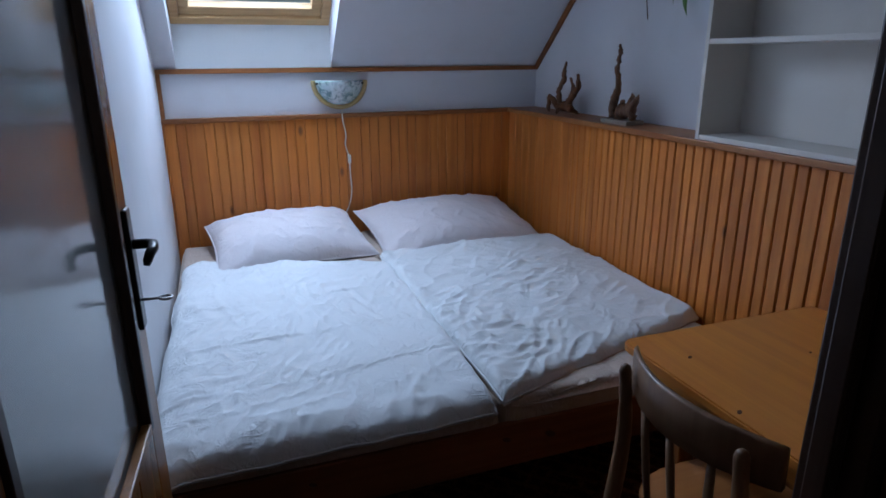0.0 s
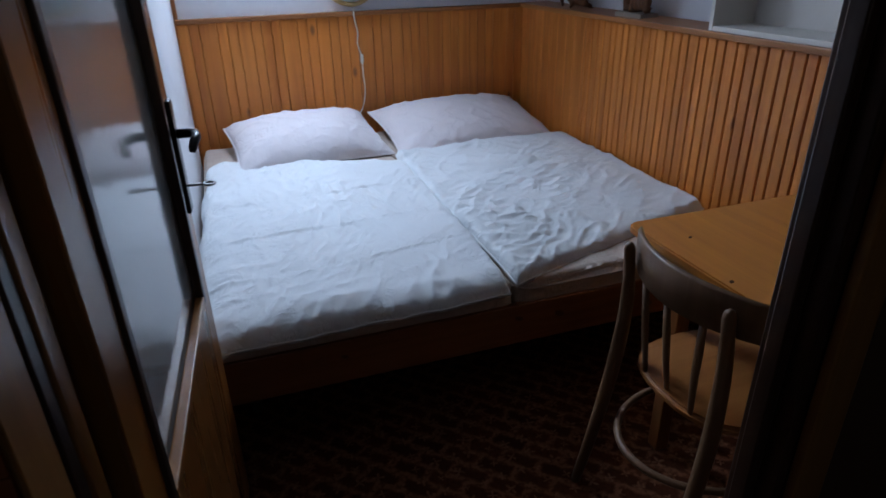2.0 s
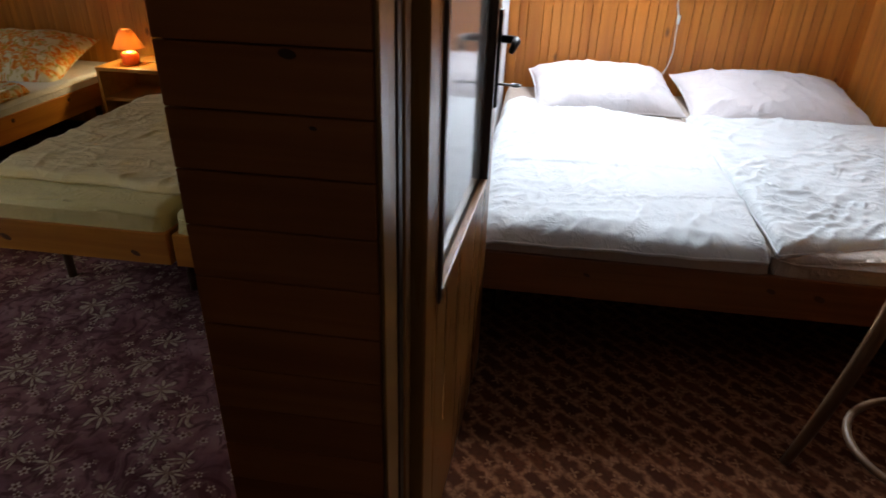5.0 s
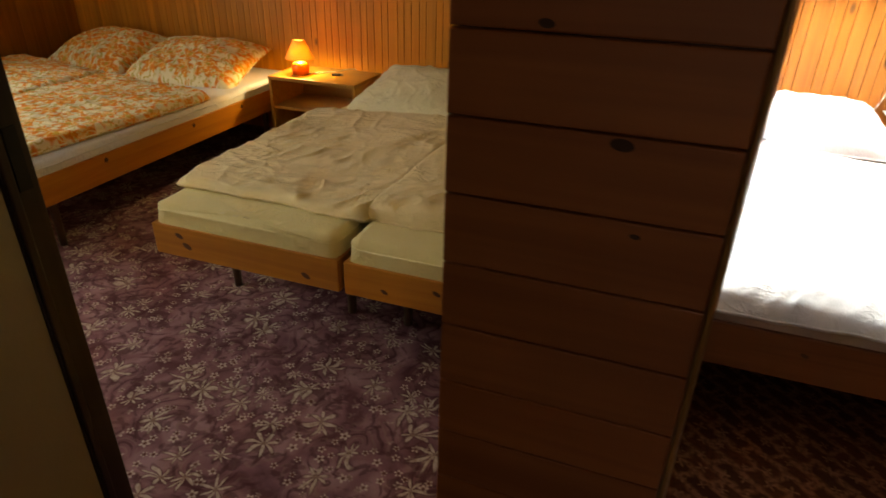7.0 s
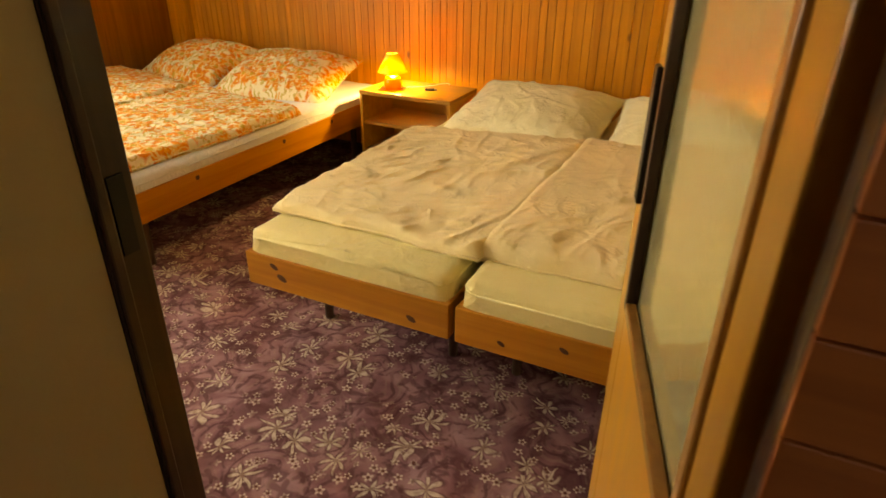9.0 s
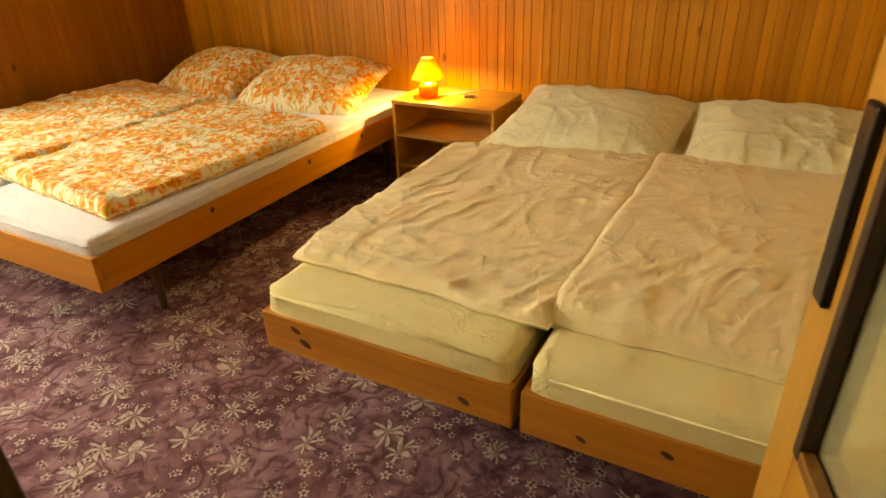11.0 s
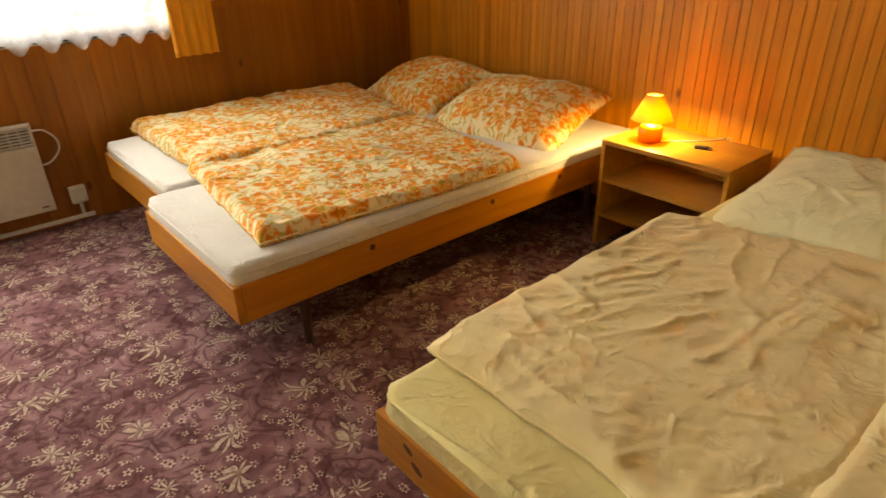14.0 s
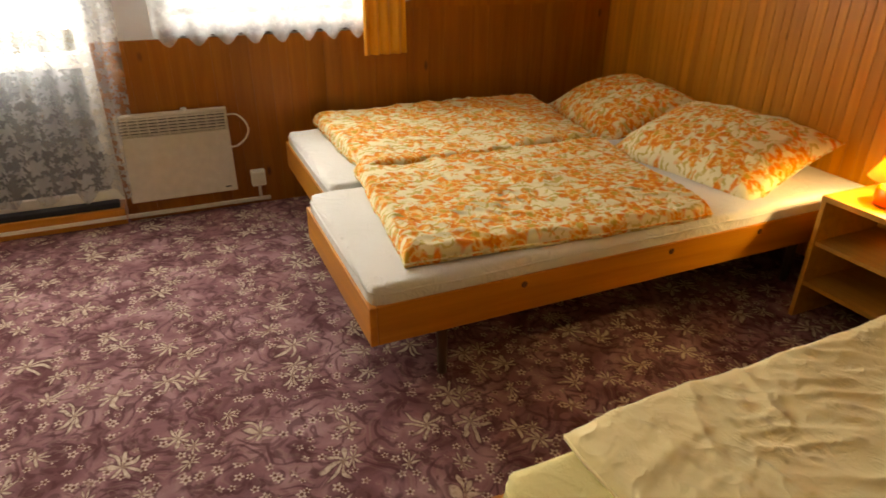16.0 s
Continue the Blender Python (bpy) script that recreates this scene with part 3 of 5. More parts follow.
structure("ledge_back", box(R1_X0, WAIN_X - 0.022, WAIN_Y - 0.03, R1_Y, WAIN_Z - 0.02, WAIN_Z + 0.003, 0.004), trim_x, "varnished wooden cap of the panelling")
structure("trim_knee", box(R1_X0, R1_X1, R1_Y - 0.02, R1_Y, KNEE_Z - 0.022, KNEE_Z + 0.002, 0.003), trim_x, "narrow wooden trim under the roof slope")
structure("trim_corner", box(R1_X0, R1_X0 + 0.02, R1_Y - 0.018, R1_Y, WAIN_Z + 0.003, KNEE_Z - 0.022, 0.003), trim_z, "narrow upright wooden trim")
bm = box(R1_X1 - 0.018, R1_X1, 0.0, ROOF_V - 0.12, -0.03, -0.002, 0.003)
bm.transform(slope_m)
bmesh.ops.recalc_face_normals(bm, faces=bm.faces[:])
structure("trim_slope", bm, trim_y, "narrow wooden trim along the roof slope")

# room 2: panelling of the back wall, and of the window wall up to the sill
WIN_Y0, WIN_Y1, WIN_Z = 1.0, 2.06, 0.93
DOOR_Y0, DOOR_Y1 = -0.12, 0.672
back_2 = structure("wall_panelling_north", box(R2_X0, R2_X1, R2_Y1 - 0.012, R2_Y1, 0, CEIL), groove_wood, "golden varnished pine panelling at the heads of the beds")
planks(back_2, (R2_X1, R2_Y1 - 0.012, 0), (-1, 0, 0), R2_X1 - R2_X0, CEIL, wall_wood_2, [0.05, 0.044, 0.066, 0.044, 0.054], 0.0012, g=0.0022)
wall_w = structure("wall_room_2_west", boxes([(R2_X0 - 0.16, R2_X0, WIN_Y1, R2_Y1 + 0.1, 0, CEIL), (R2_X0 - 0.16, R2_X0, WIN_Y0, WIN_Y1, 0, WIN_Z),
                                              (R2_X0 - 0.16, R2_X0, WIN_Y0, WIN_Y1, 2.05, CEIL), (R2_X0 - 0.16, R2_X0, DOOR_Y1, WIN_Y0, 0, CEIL),
                                              (R2_X0 - 0.16, R2_X0, DOOR_Y0, DOOR_Y1, 2.05, CEIL), (R2_X0 - 0.16, R2_X0, R2_Y0 - 0.1, DOOR_Y0, 0, CEIL)]),
                   white_wall, "white painted outer wall with a window and a balcony door")
west = structure("wall_panelling_west", box(R2_X0, R2_X0 + 0.006, 0.672, 2.24, 0, 0.90), groove_wood, "varnished pine panelling below the window")
planks(west, (R2_X0 + 0.006, 2.24, 0), (0, -1, 0), 1.568, 0.90, wall_wood_backlit, [0.095, 0.09, 0.1], 0.0006, depth=0.012, g=0.0009)
west_hi = structure("wall_panelling_corner", box(R2_X0, R2_X0 + 0.006, 2.24, R2_Y1 - 0.028, 0, 1.0), groove_wood, "varnished pine panelling in the corner")
planks(west_hi, (R2_X0 + 0.006, R2_Y1 - 0.028, 0), (0, -1, 0), R2_Y1 - 0.028 - 2.24, 1.0, wall_wood_backlit, [0.095, 0.09, 0.1], 0.0006, depth=0.012, g=0.0009)
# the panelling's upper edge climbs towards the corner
structure("wall_panelling_gable", prism([(2.24, 1.0), (2.24, 1.03), (R2_Y1 - 0.028, 1.42), (R2_Y1 - 0.028, 1.0)], R2_X0, R2_X0 + 0.018, 0), wall_wood_backlit, "varnished pine panelling with a climbing upper edge")

# hall: horizontal dark boards between the doors
hall_boards = structure("wall_boards_hall", box(D2_X1 + 0.008, D1_X0 - 0.012, HALL_Y + 0.004, HALL_Y + 0.012, 0, CEIL), dark_z, "dark stained horizontal boards between the doors")
z, i = 0.0, 0
hall_cache = {}
while z < CEIL - 0.02:
    h = 0.0813
    h = min(h, CEIL - z)
    if round(h, 3) not in hall_cache:
        me = bpy.data.meshes.new("board")
        b = box(0, D1_X0 - 0.009 - D2_X1, -0.012, 0, 0.0, h - 0.002, 0.002)
        b.to_mesh(me)
        b.free()
        me.materials.append(dark_x)
        hall_cache[round(h, 3)] = me
    ob = new("board", hall_cache[round(h, 3)])
    ob.parent = hall_boards
    ob.location = (D2_X1, HALL_Y + 0.004, z)
    z += h
    i += 1


# ---- doors ----
def door_frame(name, label, pieces):
    f = thing(name, Matrix.Translation((0, HALL_Y, 0)), label, "door frame")
    f["kind"] = "structure"
    for n, x0, x1, y0, y1, z0, z1, mat in pieces:
        part(n, box(x0, x1, y0, y1, z0, z1, 0.003), mat, f)
    return f


f1 = door_frame("door_frame_1", "dark brown door frame with pale lining and casing", [
    ("lining", 0.0355, 0.042, -0.006, 0.076, 0, DOOR_Z, casing_wood),
    ("jamb", 0.0085, 0.045, 0.076, 0.106, 0, DOOR_Z, dark_z),
    ("stop", 0.0085, 0.049, 0.106, 0.146, 0, DOOR_Z, casing_wood),
    ("jamb", 0.0085, 0.040, 0.146, 0.172, 0, DOOR_Z, dark_z),
    ("stop", 0.876, 0.894, 0.030, 0.058, 0, DOOR_Z, dark_z),
    ("jamb", 0.894, 0.930, 0.002, 0.080, 0, DOOR_Z, dark_z),
    ("casing", 0.912, 0.966, -0.018, 0.0, 0, DOOR_Z + 0.05, casing_wood),
    ("head", 0.043, 0.930, -0.010, 0.072, DOOR_Z, DOOR_Z + 0.03, dark_z)])
f2 = door_frame("door_frame_2", "dark brown door frame with a strike plate", [
    ("jamb", D2_X0 - 0.045, D2_X0, 0.018, 0.078, 0, DOOR_Z, dark_z),
    ("stop", D2_X0, D2_X0 + 0.010, 0.020, 0.036, 0, DOOR_Z, dark_z),
    ("jamb", D2_X1 + 0.001, D2_X1 + 0.012, 0.014, 0.072, 0, DOOR_Z, dark_z),
    ("head", D2_X0, D2_X1, -0.008, 0.076, DOOR_Z, DOOR_Z + 0.03, dark_z)])
part("strike_plate", box(D2_X0, D2_X0 + 0.003, 0.042, 0.064, 1.0, 1.10), black_metal, f2, "dark metal strike plate")


def door_leaf(name, m, width, side, label, lever_on=(-1, 1), key_in=True, wood=veneer, pane_mat=None, sh=0.07, hinge_bead=casing_wood):
    """A leaf along +x from its hinge edge, faces towards +y and -y; the handle shows on the face of that side."""
    d = thing(name, m, label, "door")
    T, Z0, Z1, st, gz = 0.02, 0.012, 1.955, 0.095, 0.70
    part("hinge_stile", box(0, sh, -T, T, Z0, Z1, 0.004), wood, d)
    part("lock_stile", box(width - st, width, -T, T, Z0, Z1, 0.004), wood, d)
    part("top_rail", box(sh, width - st, -T, T, Z1 - 0.11, Z1, 0.003), wood, d)
    part("lower_panel", box(sh, width - st, -T, T, Z0, gz, 0.003), wood, d)
    gx0, gx1, gt = sh, width - st, Z1 - 0.11
    pane = part("pane", box(gx0, gx1, -0.003, 0.003, gz, gt), pane_mat or leaf_glass, d, "pebbled glass pane")
    pane.visible_shadow = False
    for s in (-1, 1):
        a, b = sorted((s * T * 0.3, s * (T + 0.006)))
        bw = 0.022
        part("glazing_bead", box(gx0, gx0 + bw, a, b, gz, gt, 0.003), hinge_bead, d, "glazing bead beside the hinges")
        part("glazing_bead", box(gx1 - bw, gx1, a, b, gz, gt, 0.003), dark_z, d, "dark brown glazing bead")
        part("glazing_bead", box(gx0 + bw, gx1 - bw, a, b, gz, gz + bw, 0.003), casing_wood, d, "pale glazing bead")
        part("glazing_bead", box(gx0 + bw, gx1 - bw, a, b, gt - bw, gt, 0.003), dark_z, d, "dark brown glazing bead")
        hx, hz = width - 0.048, 1.06
        a, b = sorted((s * T, s * (T + 0.011)))
        plate = part("handle_plate", box(hx - 0.019, hx + 0.019, a, b, hz - 0.155, hz + 0.095, 0.004), black_metal, d, "black metal handle plate")
        if s not in lever_on:
            continue
        hz += 0.022
        lever = tube([(hx, s * T, hz), (hx, s * (T + 0.036), hz), (hx - 0.008, s * (T + 0.048), hz), (hx - 0.04, s * (T + 0.053), hz + 0.001),
                      (hx - 0.070, s * (T + 0.051), hz - 0.001), (hx - 0.082, s * (T + 0.047), hz - 0.012), (hx - 0.084, s * (T + 0.045), hz - 0.020)], [0.010, 0.010, 0.0105, 0.010, 0.0095, 0.0085, 0.006], 12)
        part("lever", lever, black_metal, plate, "black lever handle", True)
    for hz in (0.25, 1.0, 1.75):
        part("hinge", tube([(-0.004, -side * T, hz - 0.04), (-0.004, -side * T, hz + 0.04)], 0.007, 10), steel, d)
    if not key_in:
        return d
    key = tube([(width - 0.055, side * T, 0.968), (width - 0.055, side * (T + 0.045), 0.968)], 0.0032, 8)
    ring = [(width - 0.055 + 0.012 * math.cos(k * math.tau / 14), side * (T + 0.057 + 0.012 * math.sin(k * math.tau / 14)), 0.968) for k in range(15)]
    merge(key, tube(ring, 0.003, 8))
    part("key", key, steel, d, "steel key in the lock", True)
    return d


def hinge_pose(hx, hy, fx, fy):
    return Matrix.Translation((hx, hy, 0)) @ Matrix.Rotation(math.atan2(fy - hy, fx - hx), 4, "Z")


door_leaf("door_1", hinge_pose(0.050, 0.600, 0.101, 1.425), 0.825, -1, "open dark brown veneered door with a pebbled glass pane", wood=dark_veneer, sh=0.095, hinge_bead=dark_z)
door_leaf("door_2", hinge_pose(-0.236, 0.512, -0.436, 1.225), 0.735, 1, "open veneered door with a tall pebbled glass pane", (-1,), False, pane_mat=warm_tint_glass)

# ---- roof window, window and balcony door ----
roof_w = thing("window_1", slope_m @ Matrix.Translation((0, 0, ROOF_W)), "pine-framed roof window letting in daylight", "roof window")
roof_w["kind"] = "structure"
V0 = 0.155


def rails(parent, name, u0, u1, v0, v1, w0, w1, t, mat):
    part(name, box(u0, u1, v0, v0 + t, w0, w1, 0.004), mat, parent)
    part(name, box(u0, u1, v1 - t, v1, w0, w1, 0.004), mat, parent)
    part(name, box(u0, u0 + t, v0 + t, v1 - t, w0, w1, 0.004), mat, parent)
    part(name, box(u1 - t, u1, v0 + t, v1 - t, w0, w1, 0.004), mat, parent)


rails(roof_w, "frame", W_X0, W_X1, V0, W_V + 0.05, -0.03, 0.04, 0.045, pale_x)
rails(roof_w, "sash", W_X0 + 0.045, W_X1 - 0.045, V0 + 0.045, W_V, -0.012, 0.035, 0.05, pale_x)
p = part("pane", box(W_X0 + 0.09, W_X1 - 0.09, V0 + 0.09, W_V - 0.045, 0.01, 0.016), glass, roof_w)
p.visible_shadow = False


def casement(name, y0, y1, z0, z1, label, panel=0.0, mull=True):
    w = thing(name, Matrix.Translation((R2_X0 - 0.08, 0, 0)), label, "window")
    w["kind"] = "structure"
    t = 0.06
    for a, b, c, d in ((y0, y1, z0, z0 + t), (y0, y1, z1 - t, z1), (y0, y0 + t, z0 + t, z1 - t), (y1 - t, y1, z0 + t, z1 - t)):
        part("frame", box(-0.035, 0.035, a, b, c, d, 0.004), white_plastic, w)
    zz = z0 + t
    if panel:
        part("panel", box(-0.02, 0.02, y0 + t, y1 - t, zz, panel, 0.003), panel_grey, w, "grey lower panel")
        part("rail", box(-0.03, 0.03, y0 + t, y1 - t, panel, panel + 0.07, 0.004), white_plastic, w)
        zz = panel + 0.07
    ys = [(y0 + t, y1 - t)]
    if mull:
        mid = (y0 + y1) / 2
        part("mullion", box(-0.03, 0.03, mid - 0.04, mid + 0.04, zz, z1 - t, 0.004), white_plastic, w)
        ys = [(y0 + t, mid - 0.04), (mid + 0.04, y1 - t)]
    for a, b in ys:
        pn = part("pane", box(-0.003, 0.003, a, b, zz, z1 - t), glass, w)
        pn.visible_shadow = False
    return w


casement("window_2", WIN_Y0, WIN_Y1, WIN_Z, 2.05, "white double window behind lace")
structure("window_sill", box(R2_X0 - 0.04, R2_X0 + 0.03, WIN_Y0 - 0.02, WIN_Y1 + 0.02, WIN_Z - 0.022, WIN_Z + 0.002, 0.004), dark_z, "dark narrow window sill")
casement("door_3", DOOR_Y0, DOOR_Y1, 0.10, 2.05, "white balcony door with glass above a panel", 0.78, False)
structure("threshold", box(R2_X0 - 0.16, R2_X0 + 0.05, DOOR_Y0 - 0.1, 0.66, 0.0, 0.085, 0.004), board_y, "pine threshold board of the balcony door")
structure("door_mat_strip", box(R2_X0 - 0.03, R2_X0 + 0.03, DOOR_Y0, 0.64, 0.085, 0.115, 0.004), dark_rubber, "dark ribbed strip on the threshold")


# ---- beds ----
def smooth(pts, n=6):
    """Points of a soft curve through the given ones."""
    p = [Vector(q) for q in pts]
    p = [2 * p[0] - p[1], *p, 2 * p[-1] - p[-2]]
    out = []
    for a, b, c, d in zip(p, p[1:], p[2:], p[3:]):
        for k in range(n):
            s = k / n
            out.append(0.5 * (2 * b + (c - a) * s + (2 * a - 5 * b + 4 * c - d) * s * s + (3 * b - a - 3 * c + d) * s ** 3))
    return [*out, p[-2]]


def bed(x0, x1, y0, y1, ztop, zbot, label, group, wood_front=None):
    """A low box frame of pine boards on four legs, with slats under the mattress."""
    cx = (x0 + x1) / 2
    b = thing("bed", Matrix.Translation((cx, (y0 + y1) / 2, 0)), label, "bed", group)
    w, d, t = (x1 - x0) / 2, (y1 - y0) / 2, 0.024
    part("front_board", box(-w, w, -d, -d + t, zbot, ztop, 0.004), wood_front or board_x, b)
    part("head_board", box(-w, w, d - t, d, zbot, ztop, 0.004), board_x, b)
    for s in (-1, 1):
        a, c = sorted((s * w, s * (w - t)))
        part("side_board", box(a, c, -d + t, d - t, zbot, ztop - 0.001, 0.004), board_y, b)
    n = 12
    for k in range(n):
        y = -d + 0.08 + (2 * d - 0.16) * k / (n - 1)
        part("slat", box(-w + t, w - t, y - 0.03, y + 0.03, zbot + 0.045, zbot + 0.06), board_x, b)
    for sx in (-1, 1):
        for sy in (-1, 1):
            lx, ly = sx * (w - 0.11), sy * (d - 0.28)
            part("leg", tube([(lx, ly, 0), (lx, ly, zbot + 0.045)], [0.016, 0.021], 12), leg_brown, b, "brown round leg", True)
    return b


def grid_solid(nx, ny, top, bottom):
    """A closed cushion from two height maps over a grid; top and bottom give a point for (u, v) in 0..1."""
    verts, faces = [], []
    for f in (top, bottom):
        for j in range(ny + 1):
            for i in range(nx + 1):
                verts.append(f(i / nx, j / ny))
    n = (nx + 1) * (ny + 1)
    at = lambda i, j: j * (nx + 1) + i
    for j in range(ny):
        for i in range(nx):
            a, b, c, d = at(i, j), at(i + 1, j), at(i + 1, j + 1), at(i, j + 1)
            faces.append((a, b, c, d))
            faces.append((n + a, n + d, n + c, n + b))
    for i in range(nx):
        faces.append((at(i, 0), n + at(i, 0), n + at(i + 1, 0), at(i + 1, 0)))
        faces.append((at(i, ny), at(i + 1, ny), n + at(i + 1, ny), n + at(i, ny)))
    for j in range(ny):
        faces.append((at(0, j), at(0, j + 1), n + at(0, j + 1), n + at(0, j)))
        faces.append((at(nx, j), n + at(nx, j), n + at(nx, j + 1), at(nx, j + 1)))
    return verts, faces


def cushion_object(name, verts, faces, mat, m, label, category, group=""):
    me = bpy.data.meshes.new(name)
    me.from_pydata(verts, [], faces)
    me.materials.append(mat)
    for p in me.polygons:
        p.use_smooth = True
    ob = new(name, me)
    ob.matrix_world = m
    return tagged(ob, label, category, group)


def nz(x, y, s, seed):
    return noise.noise(Vector((x * s + seed * 7.13, y * s - seed * 3.7, seed * 1.9)))


def ridged(x, y, s, seed):
    return 1.0 - abs(nz(x, y, s, seed)) * 2.2


def edge(u, v, lx, ly, r):
    """Rounded fall-off towards the rim: 0 at the rim, 1 further in than r metres."""
    d = min(u, 1 - u) * lx, min(v, 1 - v) * ly
    f = 1.0
    for q in d:
        q = min(1.0, max(0.0, q / r))
        f *= math.sqrt(max(0.0, 1 - (1 - q) ** 2))
    return f


def folds(x, y, angle, s, stretch, seed, sharp=2.2):
    """Long ridges along an angle, s to the metre, bending and dying out; 0 to 1."""
    ca, sa = math.cos(radians(angle)), math.sin(radians(angle))
    a, b = x * ca + y * sa, y * ca - x * sa
    b += 0.09 * nz(a, b, 2.6, seed + 1) + 0.02 * nz(a, b, 8.0, seed + 2)
    r = max(0.0, 1.0 - abs(nz(a / stretch, b, s, seed)) * 2.4)
    there = max(0.0, min(1.0, 0.55 + 2.4 * nz(x, y, 3.0, seed + 3)))
    return r ** sharp * there


def mattress(x0, x1, y0, y1, z0, z1, mat, label, group, seed):
    lx, ly, h = x1 - x0, y1 - y0, z1 - z0

    def top(u, v):
        x, y = (u - 0.5) * lx, (v - 0.5) * ly
        f = edge(u, v, lx, ly, 0.032)
        q = min(min(u, 1 - u) * lx, min(v, 1 - v) * ly)
        pull = 0.005 * nz(x, y, 9, seed) * math.exp(-q / 0.08)
        gather = math.exp(-((x + 0.05) / 0.20) ** 2)
        wr = gather * (0.006 * folds(x, y, 76, 13.0, 2.5, seed + 80, 1.5) + 0.004 * folds(x, y, 104, 19.0, 2.0, seed + 85, 1.4)) * math.exp(-(v * ly) / 0.07)
        return x, y, h * (0.80 + 0.20 * f) + 0.004 * nz(x, y, 3, seed) + pull + wr

    def bot(u, v):
        x, y = (u - 0.5) * lx, (v - 0.5) * ly
        return x, y, 0.0

    verts, faces = grid_solid(90, 150, top, bot)
    n = len(verts) // 2

    def rounded(x, y, z):
        """Rounds the corners of the plan."""
        cx, cy = lx / 2 - 0.05, ly / 2 - 0.05
        ex, ey = max(0, abs(x) - cx), max(0, abs(y) - cy)
        e = math.hypot(ex, ey)
        if e > 0.05:
            x = math.copysign(cx + ex * 0.05 / e, x)
            y = math.copysign(cy + ey * 0.05 / e, y)
        return x, y, z

    out = [rounded(*p) if k < n else p for k, p in enumerate(verts)]
    ob = cushion_object("mattress", out, faces, mat, Matrix.Translation(((x0 + x1) / 2, (y0 + y1) / 2, z0)), label, "mattress", group)
    for p in ob.data.polygons[2 * 90 * 150:]:
        p.use_smooth = False
    rim = []
    for k in range(4):
        for q in range(56):
            f = q / 56
            u, v = ((f, 0.0), (1.0, f), (1 - f, 1.0), (0.0, 1 - f))[k]
            rim.append(rounded(*top(u, v)))
    rim.append(rim[0])
    part("seam", tube(rim, 0.003, 6), mat, ob, "stitched seam", True)
    return ob


def duvet(x0, x1, y0, y1, z, thick, mat, label, group, seed, wrinkle=1.0, skew=0.0, nx=130, ny=180, drop=0.0, dropx=0.0, turn=0.0, lie=60, creases=(), foot=0.0, head=0.0, crumple=0.0):
    """A quilt lying flat with a rounded rim, long folds along the angle lie, slack and pressed creases;
    drop and dropx let its foot and side hang, foot and head shear those edges, crumple bunches a place at its inner foot."""
    lx, ly = x1 - x0, y1 - y0

    def shape(u, v):
        x, y = (u - 0.5) * lx, (v - 0.5) * ly
        x += skew * (v - 0.5)
        x += (0.016 * nz(0, y, 4, seed + 3) + 0.006 * nz(0, y, 11, seed + 6)) * (1 if u > 0.5 else -1) * abs(2 * u - 1) ** 3
        y += (foot * (1 - v) + head * v) * (u - 0.5)
        y += (0.016 * nz(x, 0, 4, seed + 5) + 0.008 * nz(x, 0, 12, seed + 7)) * abs(2 * v - 1) ** 3
        return x, y

    def top(u, v):
        x, y = shape(u, v)
        f = edge(u, v, lx, ly, 0.022 + 0.014 * thick / 0.05)
        c = 0.009 * nz(x, y, 2.4, seed) + 0.005 * nz(x, y, 5, seed + 1)
        d1 = folds(x, y, lie, 6.0, 3.0, seed + 10)
        d2 = folds(x, y, lie + 38, 8.5, 2.6, seed + 20)
        d3 = folds(x, y, lie - 50, 11.0, 3.0, seed + 30)
        d4 = folds(x, y, lie + 12, 17.0, 3.5, seed + 40, 1.6)
        d5 = folds(x, y, lie - 20, 26.0, 3.0, seed + 45, 1.4)
        c += wrinkle * (0.0045 * d1 + 0.0065 * d2 + 0.0075 * d3 + 0.0085 * d4 + 0.0060 * d5)
        near = math.exp(-v * ly / 0.16)
        c += wrinkle * near * (0.010 * folds(x, y, 100, 7.0, 2.2, seed + 50) + 0.005 * nz(x, y * 0.5, 11, seed + 51))
        side = math.exp(-(1 - u) * lx / 0.12) + math.exp(-u * lx / 0.12)
        c += wrinkle * side * 0.006 * folds(x, y, 12, 8.0, 2.0, seed + 55)
        if crumple:
            q = math.hypot(x + lx * 0.30, y + ly * 0.30)
            c += crumple * math.exp(-(q / 0.20) ** 2) * (folds(x, y, 20, 11.0, 1.6, seed + 70) + 0.7 * folds(x, y, 80, 13.0, 1.6, seed + 75) + 0.5 * nz(x, y, 14, seed + 77))
        for cy in creases:
            yy = y - cy - 0.05 * nz(x, cy, 2.2, seed + 60) - 0.10 * x
            c += 0.0085 * max(0.0, 0.5 + 1.3 * nz(x, cy * 3, 3.1, seed + 61)) * math.exp(-(yy / 0.008) ** 2) - 0.0025 * math.exp(-((yy - 0.02) / 0.014) ** 2)
        hang = drop * max(0.0, 1 - v * ly / 0.09) ** 1.6
        hang += dropx * max(0.0, 1 - u * lx / 0.10) ** 1.6
        return x, y, thick * (0.36 + 0.64 * f) + c * f - hang

    def bot(u, v):
        x, y = shape(u, v)
        hang = drop * max(0.0, 1 - v * ly / 0.09) ** 1.6 + dropx * max(0.0, 1 - u * lx / 0.10) ** 1.6
        return x, y, 0.001 - hang

    verts, faces = grid_solid(nx, ny, top, bot)
    m = Matrix.Translation(((x0 + x1) / 2, (y0 + y1) / 2, z)) @ Matrix.Rotation(radians(turn), 4, "Z")
    ob = cushion_object("duvet", verts, faces, mat, m, label, "duvet", group)
    rim = []
    for k in range(4):
        for q in range(60):
            f = q / 60
            u, v = ((f, 0.0), (1.0, f), (1 - f, 1.0), (0.0, 1 - f))[k]
            p = top(u, v)
            rim.append((p[0], p[1], p[2] - 0.002))
